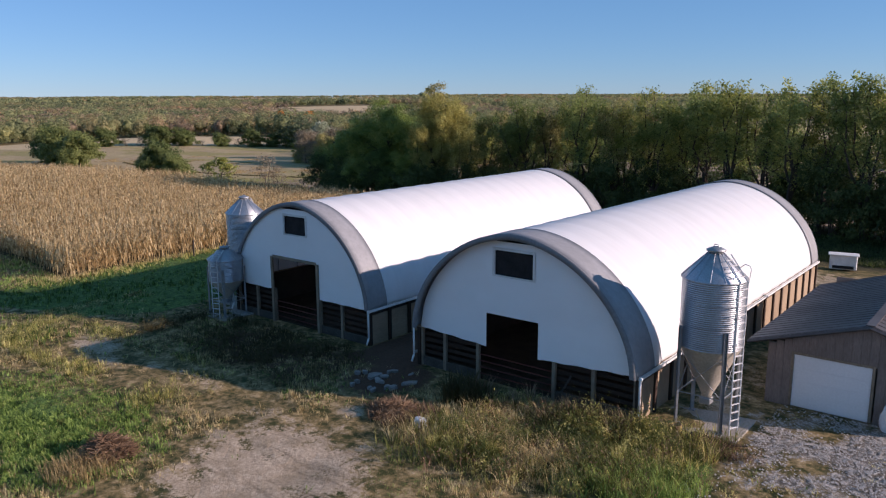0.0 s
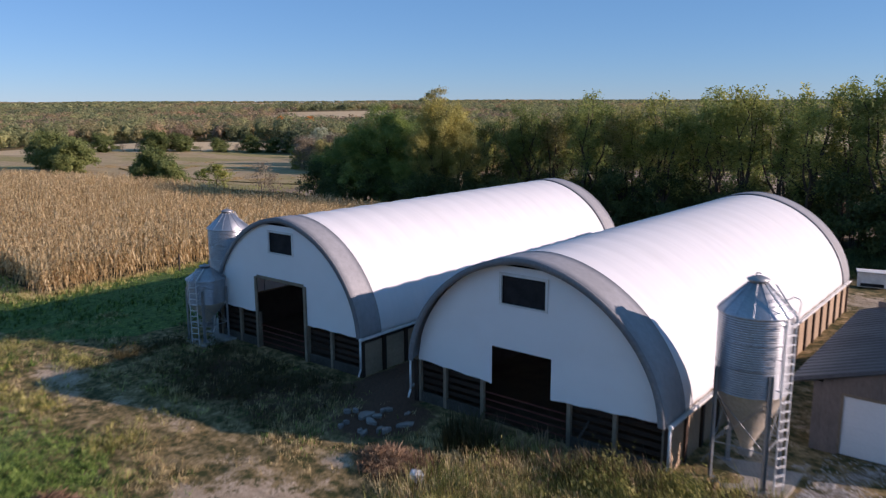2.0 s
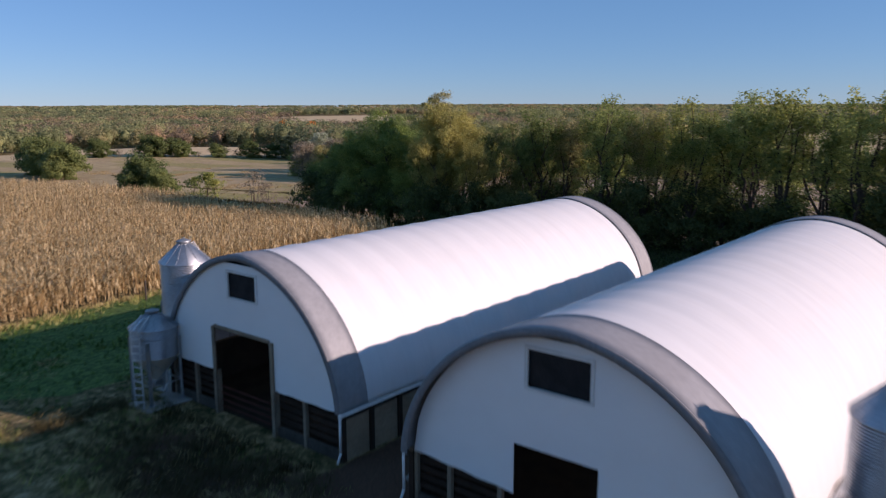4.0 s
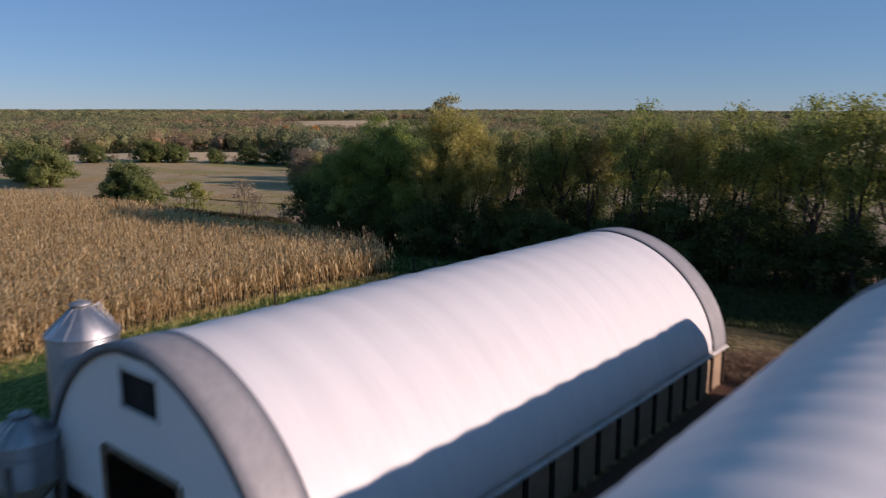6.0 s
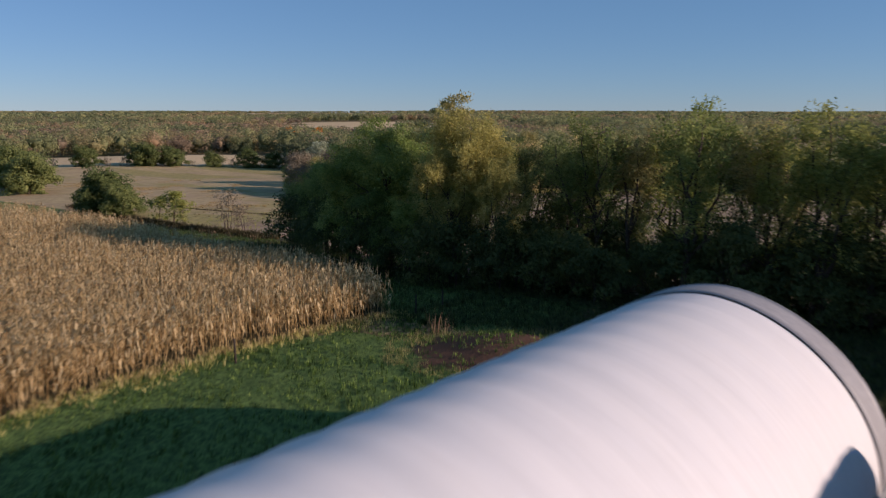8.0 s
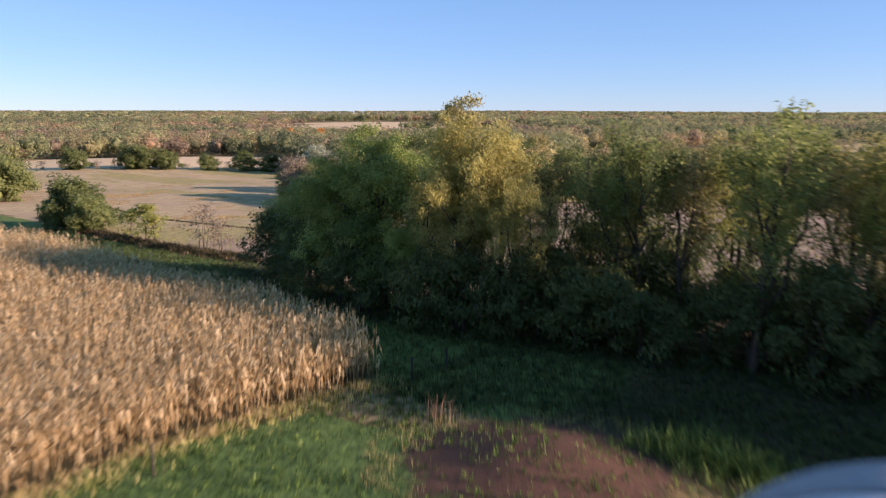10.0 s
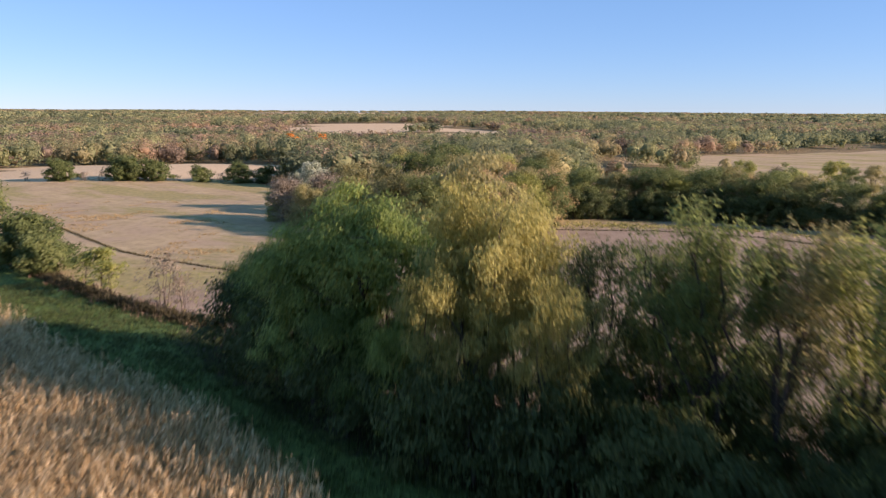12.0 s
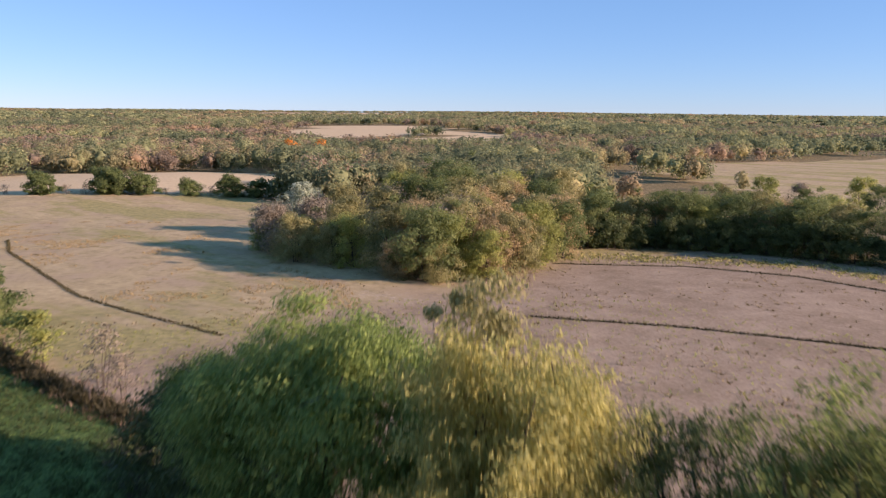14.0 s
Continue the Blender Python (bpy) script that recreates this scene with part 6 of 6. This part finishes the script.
tufts("weeds", yard_points(1300, -9.6, -5.6, -16.9, -12.9, 37, lambda x, y: np.clip(1.3 - np.hypot(x + 7.6, y + 14.9), 0, 1)), 0.5, 9, 0.25, 0.012, M_LEAF_BROWN, "dead golden-brown weeds in the green grass", 0.8)
# barn shade painted in by giving these weeds the dark colour
tufts("weeds", yard_points(1300, -21, -7.5, -6.5, -0.2, 38, lambda x, y: path_free(x, y) * np.clip(1.8 * wave(x, y, 1.8, 29) - 0.45, 0, 1) * np.clip(1.3 + y / 6.5, 0.2, 1)), 0.35, 8, 0.24, 0.012, M_DARK_SHADE_WEED, "weeds before the barn, coloured dark for its shade", 0.7)
tufts("grass", yard_points(9500, -45, -22, -10, 39, 39, lambda x, y: np.where(inside(x, y, CORN), 0, 0.8) * np.clip(1.5 * wave(x, y, 2.5, 25), 0.3, 1)), 0.32, 6, 0.18, 0.018, M_GRASS, "lush green grass beside the corn")
tufts("grass", yard_points(4200, -46, -39.5, -3, 39, 40, lambda x, y: np.where(inside(x, y, CORN), 0, 1) * np.clip(1.4 - near_line(x, y, CORN[:4]) / 1.2, 0, 1)), 0.45, 7, 0.2, 0.014, M_STRAW, "dry grass along the corn edge")
tufts("weeds", yard_points(1500, -38, -21, 27, 42, 41, lambda x, y: np.clip(1.5 - np.abs(np.hypot((x + 29.2) * 0.95, y - 34.5) - 5.8) / 1.0, 0, 1) * 0.8), 0.36, 9, 0.24, 0.013, M_LEAF_DULL, "tall weeds round the muck heap", 0.9)
tufts("weeds", yard_points(1700, -30, -17, 34, 44, 42, lambda x, y: np.clip(1.3 - np.hypot((x + 24.0) * 0.3, (y - 39.6) * 0.5), 0, 1)), 1.0, 9, 0.3, 0.02, M_GRASS, "rank green weeds behind the barn", 0.7)
tufts("weeds", yard_points(45, -37, -34, 35, 38, 48, lambda x, y: np.clip(1.1 - np.hypot(x + 35.5, y - 36.2), 0, 1)), 1.5, 4, 0.2, 0.014, M_DEAD, "tall dead stalks beside the muck heap", 0.5)
tufts("weeds", yard_points(500, -2, 6, -3.6, -0.4, 49, lambda x, y: (wave(x, y, 1.2, 31) > 0.5) * np.clip(1.2 - np.abs(y + 2.0), 0, 1)), 0.85, 14, 0.35, 0.03, M_DARK_SHADE_WEED, "dark leafy weeds against the barn front", 0.8)
for k, line in enumerate(TERRACE):
    pts = np.array([along(line, t) for t in np.linspace(0, 1, 900)]) + RNG.normal(size=(900, 2)) * 0.14
    tufts("weeds", pts, 0.34, 6, 0.22, 0.03, M_DARK_SHADE_WEED, "dark line of weeds along a field terrace", 0.5)
tufts("weeds", scatter([(-110, 60), (-50, 62), (-20, 66), (-20, 122), (-82, 124), (-110, 90)], 3000, 43), 0.3, 6, 0.3, 0.03, M_LEAF_OLIVE, "small weeds scattered over the mown meadow", 0.8)
patch = scatter([(-225, 92), (-175, 82), (-110, 74), (-90, 88), (-112, 104), (-150, 112), (-215, 128)], 16000, 51)
patch = patch[wave(patch[:, 0], patch[:, 1], 11, 35) * 0.6 + wave(patch[:, 0], patch[:, 1], 3.5, 36) * 0.4 > 0.62]
tufts("weeds", patch, 0.3, 5, 0.5, 0.05, M_LEAF_BROWN, "patches of brown-olive weeds in the mown meadow", 0.8)


# ---------------------------------------------------------------- tyre tracks
def tyre_tracks():
    """Worn wheel marks where vehicles turn on the meadow."""
    r = random.Random(5)
    pieces = []
    for k in range(9):
        off = (k - 4) * 0.85 + r.uniform(-0.45, 0.45)
        pts = []
        for i in range(15):
            t = i / 14
            bend = 1.3 * math.sin(t * 2.6 + k * 0.3) + r.uniform(-0.12, 0.12)
            x = TRACK[0][0] + (TRACK[1][0] - TRACK[0][0]) * t + 0.7 * (off + bend)
            y = TRACK[0][1] + (TRACK[1][1] - TRACK[0][1]) * t + 0.7 * (off + bend)
            pts.append((x, y))
        p = np.array(pts)
        d = unit(np.gradient(p, axis=0))
        side = np.stack([-d[:, 1], d[:, 0]], -1) * np.array([r.uniform(0.03, 0.13) for _ in pts])[:, None]
        z = land(p[:, 0], p[:, 1]) + 0.09
        v = np.concatenate([np.column_stack([p - side, z]), np.column_stack([p + side, z])])
        i = np.arange(14)
        i = i[np.array([r.random() < 0.62 for _ in i])]
        pieces.append((v, np.stack([i, i + 1, i + 16, i + 15], -1)))
    v, f = joined(pieces)
    return tagged(new("tyre_tracks", mesh_from("tyre_tracks", v, f, M_RUT)), "worn brown tyre tracks turning on the dry meadow", "tracks", kind="stuff")


tyre_tracks()
tufts("weeds", yard_points(1500, -96, -22, 70, 122, 61, lambda x, y: np.clip(2.4 * wave(x, y, 6.0, 41) - 0.8, 0.05, 1)), 0.16, 8, 0.5, 0.03, M_DEAD, "dark withered weeds dotted over the mown meadow", 1.2)
tufts("weeds", yard_points(2600, -120, -10, 66, 160, 62, lambda x, y: np.clip(2.2 * wave(x, y, 9.0, 43) - 0.7, 0.05, 1)), 0.28, 7, 0.5, 0.05, M_STRAW, "dry straw-coloured tufts on the mown meadow", 1.2)
tufts("weeds", yard_points(9000, -104, -10, 140, 178, 63, lambda x, y: np.clip(1.25 - near_line(x, y, [(-101, 150), (-84, 164), (-67, 167.5), (-53, 165), (-20, 160)]) / 5.5, 0, 1) * np.clip(2.0 * wave(x, y, 7.0, 45) - 0.3, 0.1, 1)), 0.45, 6, 0.6, 0.05, M_WEED, "strip of yellow-green grass along the tree line", 1.0)


# ---------------------------------------------------------------- gravel
def loose_stones(n):
    """Pale crushed stones lying on the drive."""
    r = np.random.default_rng(71)
    p = r.uniform((8.6, -11), (18, 5.2), (n, 2))
    p = p[(wave(p[:, 0], p[:, 1], 1.5, 18) > r.uniform(0.15, 0.75, n)) & ((p[:, 0] > 9.2) | (p[:, 1] < -3))]
    m = len(p)
    size = r.uniform(0.02, 0.055, m)[:, None, None]
    base = np.array([(1, 0, 0), (-0.5, 0.87, 0), (-0.5, -0.87, 0), (0.1, 0.05, 0.8)])
    v = base * size * r.uniform(0.7, 1.3, (m, 4, 3))
    a = r.uniform(0, 6.28, m)
    c, q = np.cos(a)[:, None], np.sin(a)[:, None]
    v = np.stack([v[..., 0] * c - v[..., 1] * q, v[..., 0] * q + v[..., 1] * c, v[..., 2]], -1)
    v = v + np.stack([p[:, 0], p[:, 1], land(p[:, 0], p[:, 1]) + 0.02], -1)[:, None]
    f = np.arange(m)[:, None, None] * 4 + np.array([(0, 1, 3), (1, 2, 3), (2, 0, 3)])
    return tagged(new("loose_stones", mesh_from("loose_stones", v.reshape(-1, 3), f.reshape(-1, 3), M_STONE)), "pale crushed stones on the gravel drive", "gravel", kind="stuff")


loose_stones(16000)
tufts("weeds", yard_points(700, 8.5, 18, -9, 5, 72, lambda x, y: np.clip(2.4 * wave(x, y, 1.7, 47) - 1.3, 0, 1)), 0.16, 9, 0.22, 0.012, M_WEED, "low weeds growing through the gravel", 1.1)
edge = np.array([along(HEDGE, t) for t in np.linspace(0, 1, 1500)]) + RNG.normal(size=(1500, 2)) * 0.5
# fence-line growth; its dark colour also draws the line's shadow
tufts("weeds", edge, 0.8, 9, 0.4, 0.05, M_DARK_SHADE_WEED, "overgrown fence line beside the grass lane, its shadow in the weed colour", 0.8)
tufts("weeds", edge[::2] + RNG.normal(size=(750, 2)) * 0.7, 0.5, 8, 0.4, 0.03, M_DEAD, "brown weeds along the overgrown fence line", 0.9)
tufts("grass", yard_points(5200, -84, -40, -9, 4.5, 73, lambda x, y: np.where(inside(x, y, CORN), 0, 1) * np.clip(2.0 * wave(x, y, 2.6, 49) - 0.2, 0.2, 1)), 0.3, 6, 0.26, 0.02, M_GRASS, "rough green grass south of the corn", 0.8)
tufts("grass", yard_points(2600, -84, -40, -9, 4.5, 74, lambda x, y: np.where(inside(x, y, CORN), 0, 1) * np.clip(1.5 - near_line(x, y, [(-41.2, 0.1), (-50.9, 1.9), (-84, 3.8)]) / 2.5, 0.15, 1)), 0.4, 7, 0.26, 0.016, M_STRAW, "dry grass along the south edge of the corn", 0.9)


# ---------------------------------------------------------------- leafy weeds
def forbs(pts, high, wide, leaves, leaf, material, label):
    """Bushy weeds: each a loose dome of small leaves on thin stems."""
    n = len(pts)
    g = RNG.uniform(0.6, 1.25, n)
    which = np.repeat(np.arange(n), leaves)
    d = RNG.normal(size=(n * leaves, 3)) * [0.42, 0.42, 0.36]
    off = d * np.stack([g * wide, g * wide, g * high], -1)[which] + np.stack([np.zeros(n), np.zeros(n), g * high * 0.5], -1)[which]
    off[:, 2] = np.clip(off[:, 2], 0.03, None)
    base = np.stack([pts[:, 0], pts[:, 1], land(pts[:, 0], pts[:, 1])], -1)
    v, f = leaf_cards(base[which] + off, unit(off + [0, 0, 0.2] + 0.5 * RNG.normal(size=off.shape)), RNG.uniform(0.6, 1.4, n * leaves) * leaf, 1.8)
    stem = np.repeat(base, 6, 0)
    tip = stem + RNG.normal(size=stem.shape) * [0.2, 0.2, 0.05] * wide + np.stack([np.zeros(n * 6), np.zeros(n * 6), np.repeat(g, 6) * high * RNG.uniform(0.6, 1.25, n * 6)], -1)
    side = np.stack([RNG.normal(size=n * 6), RNG.normal(size=n * 6), np.zeros(n * 6)], -1) * 0.008
    sv = np.stack([stem - side, stem + side, tip], 1).reshape(-1, 3)
    v, f = joined([(v, f), (sv, np.arange(n * 18).reshape(-1, 3))])
    return tagged(new("weeds", mesh_from("weeds", v, f, material)), label, "weeds", kind="stuff")


forbs(yard_points(190, 0.5, 10, -10, 0.5, 81, weeds), 0.55, 0.5, 80, 0.042, M_WEED, "bushy yellow-green weeds before the barn")
forbs(yard_points(300, 0.2, 10, -10, 0.5, 82, weeds), 0.5, 0.5, 80, 0.042, M_DEAD, "bushy russet weeds before the barn")
forbs(yard_points(300, 0.5, 10, -8, 0.5, 83, lambda x, y: weeds(x, y) * (wave(x, y, 1.6, 51) > 0.45)), 0.6, 0.55, 90, 0.045, M_LEAF_DARK, "dark leafy weeds before the barn")
forbs(yard_points(46, 3.5, 7.2, -3.4, -0.9, 84, lambda x, y: x * 0 + 1), 1.0, 0.6, 110, 0.05, M_WEED, "tall bushy weeds by the barn corner")
forbs(yard_points(240, -30, -8, -13, -5.5, 85, lambda x, y: path_free(x, y) * np.clip(2.2 * wave(x, y, 2.4, 53) - 0.6, 0, 1)), 0.3, 0.5, 60, 0.04, M_LEAF_DULL, "low olive weeds in the yard grass")
forbs(yard_points(240, -22, -6, -17, -8, 86, lambda x, y: path_free(x, y) * lush_patch(x, y)), 0.25, 0.5, 60, 0.035, M_GRASS, "low leafy weeds in the green grass")
# dark leaf colour stands in for the shade of the barns
forbs(yard_points(260, -21, -8, -5.5, -0.4, 87, lambda x, y: path_free(x, y) * np.clip(2.0 * wave(x, y, 1.8, 55) - 0.5, 0, 1)), 0.5, 0.55, 60, 0.05, M_DARK_SHADE_WEED, "bushy weeds before the barns, their shade put in the colour")
tufts("grass", yard_points(800, 5.6, 9.4, -6.5, -2.6, 88, lambda x, y: np.clip(1.3 - np.hypot((x - 7.5) * 0.75, y + 4.4) / 1.6, 0, 1)), 0.55, 9, 0.24, 0.013, M_GRASS, "fresh green grass by the gravel drive", 1.0)
# the belt's shade on this ground is painted into the blades
tufts("grass", yard_points(15000, -42, 22, 38, 56, 89, lambda x, y: np.clip((np.hypot(x + 29.2, y - 34.5) - 5.5) / 2, 0, 1) * np.where(inside(x, y, CORN), 0, 1)), 0.42, 7, 0.32, 0.02, M_SHADE_GRASS, "rank grass before the tree belt, belt shade in its colour", 0.9)
tufts("weeds", yard_points(2600, -47, -37, -3, 40, 90, lambda x, y: np.where(inside(x, y, CORN), 0, 1) * np.clip(1.5 - near_line(x, y, CORN[:4]) / 2.4, 0, 1)), 0.4, 8, 0.26, 0.014, M_WEED, "olive dry weeds between the corn and the grass", 1.0)
# lane grass darkened in colour for the shade lying there
tufts("grass", yard_points(12000, -118, -40.5, 39, 58, 91, lambda x, y: np.where(inside(x, y, CORN) | inside(x, y, MEADOW), 0, 1) * np.clip(1.6 * wave(x, y, 2.5, 57), 0.4, 1)), 0.4, 7, 0.3, 0.022, M_SHADE_GRASS, "long lane grass with the belt shade put in its colour", 0.9)
forbs(yard_points(60, 6.8, 10.4, -2.2, 1.4, 92, lambda x, y: np.clip(1.2 - np.hypot((x - 8.6) * 0.6, y + 0.4), 0, 1)), 0.3, 0.5, 70, 0.04, M_DEAD, "withered weeds round the foot of the feed bin")
tufts("grass", yard_points(7000, -135, -44, 40, 60, 93, lambda x, y: np.where(inside(x, y, CORN) | inside(x, y, MEADOW), 0, 1) * np.clip(1.6 * wave(x, y, 3.5, 59) - 0.2, 0.1, 1)), 0.28, 7, 0.3, 0.018, M_GRASS, "fresh green grass on the lane", 0.9)
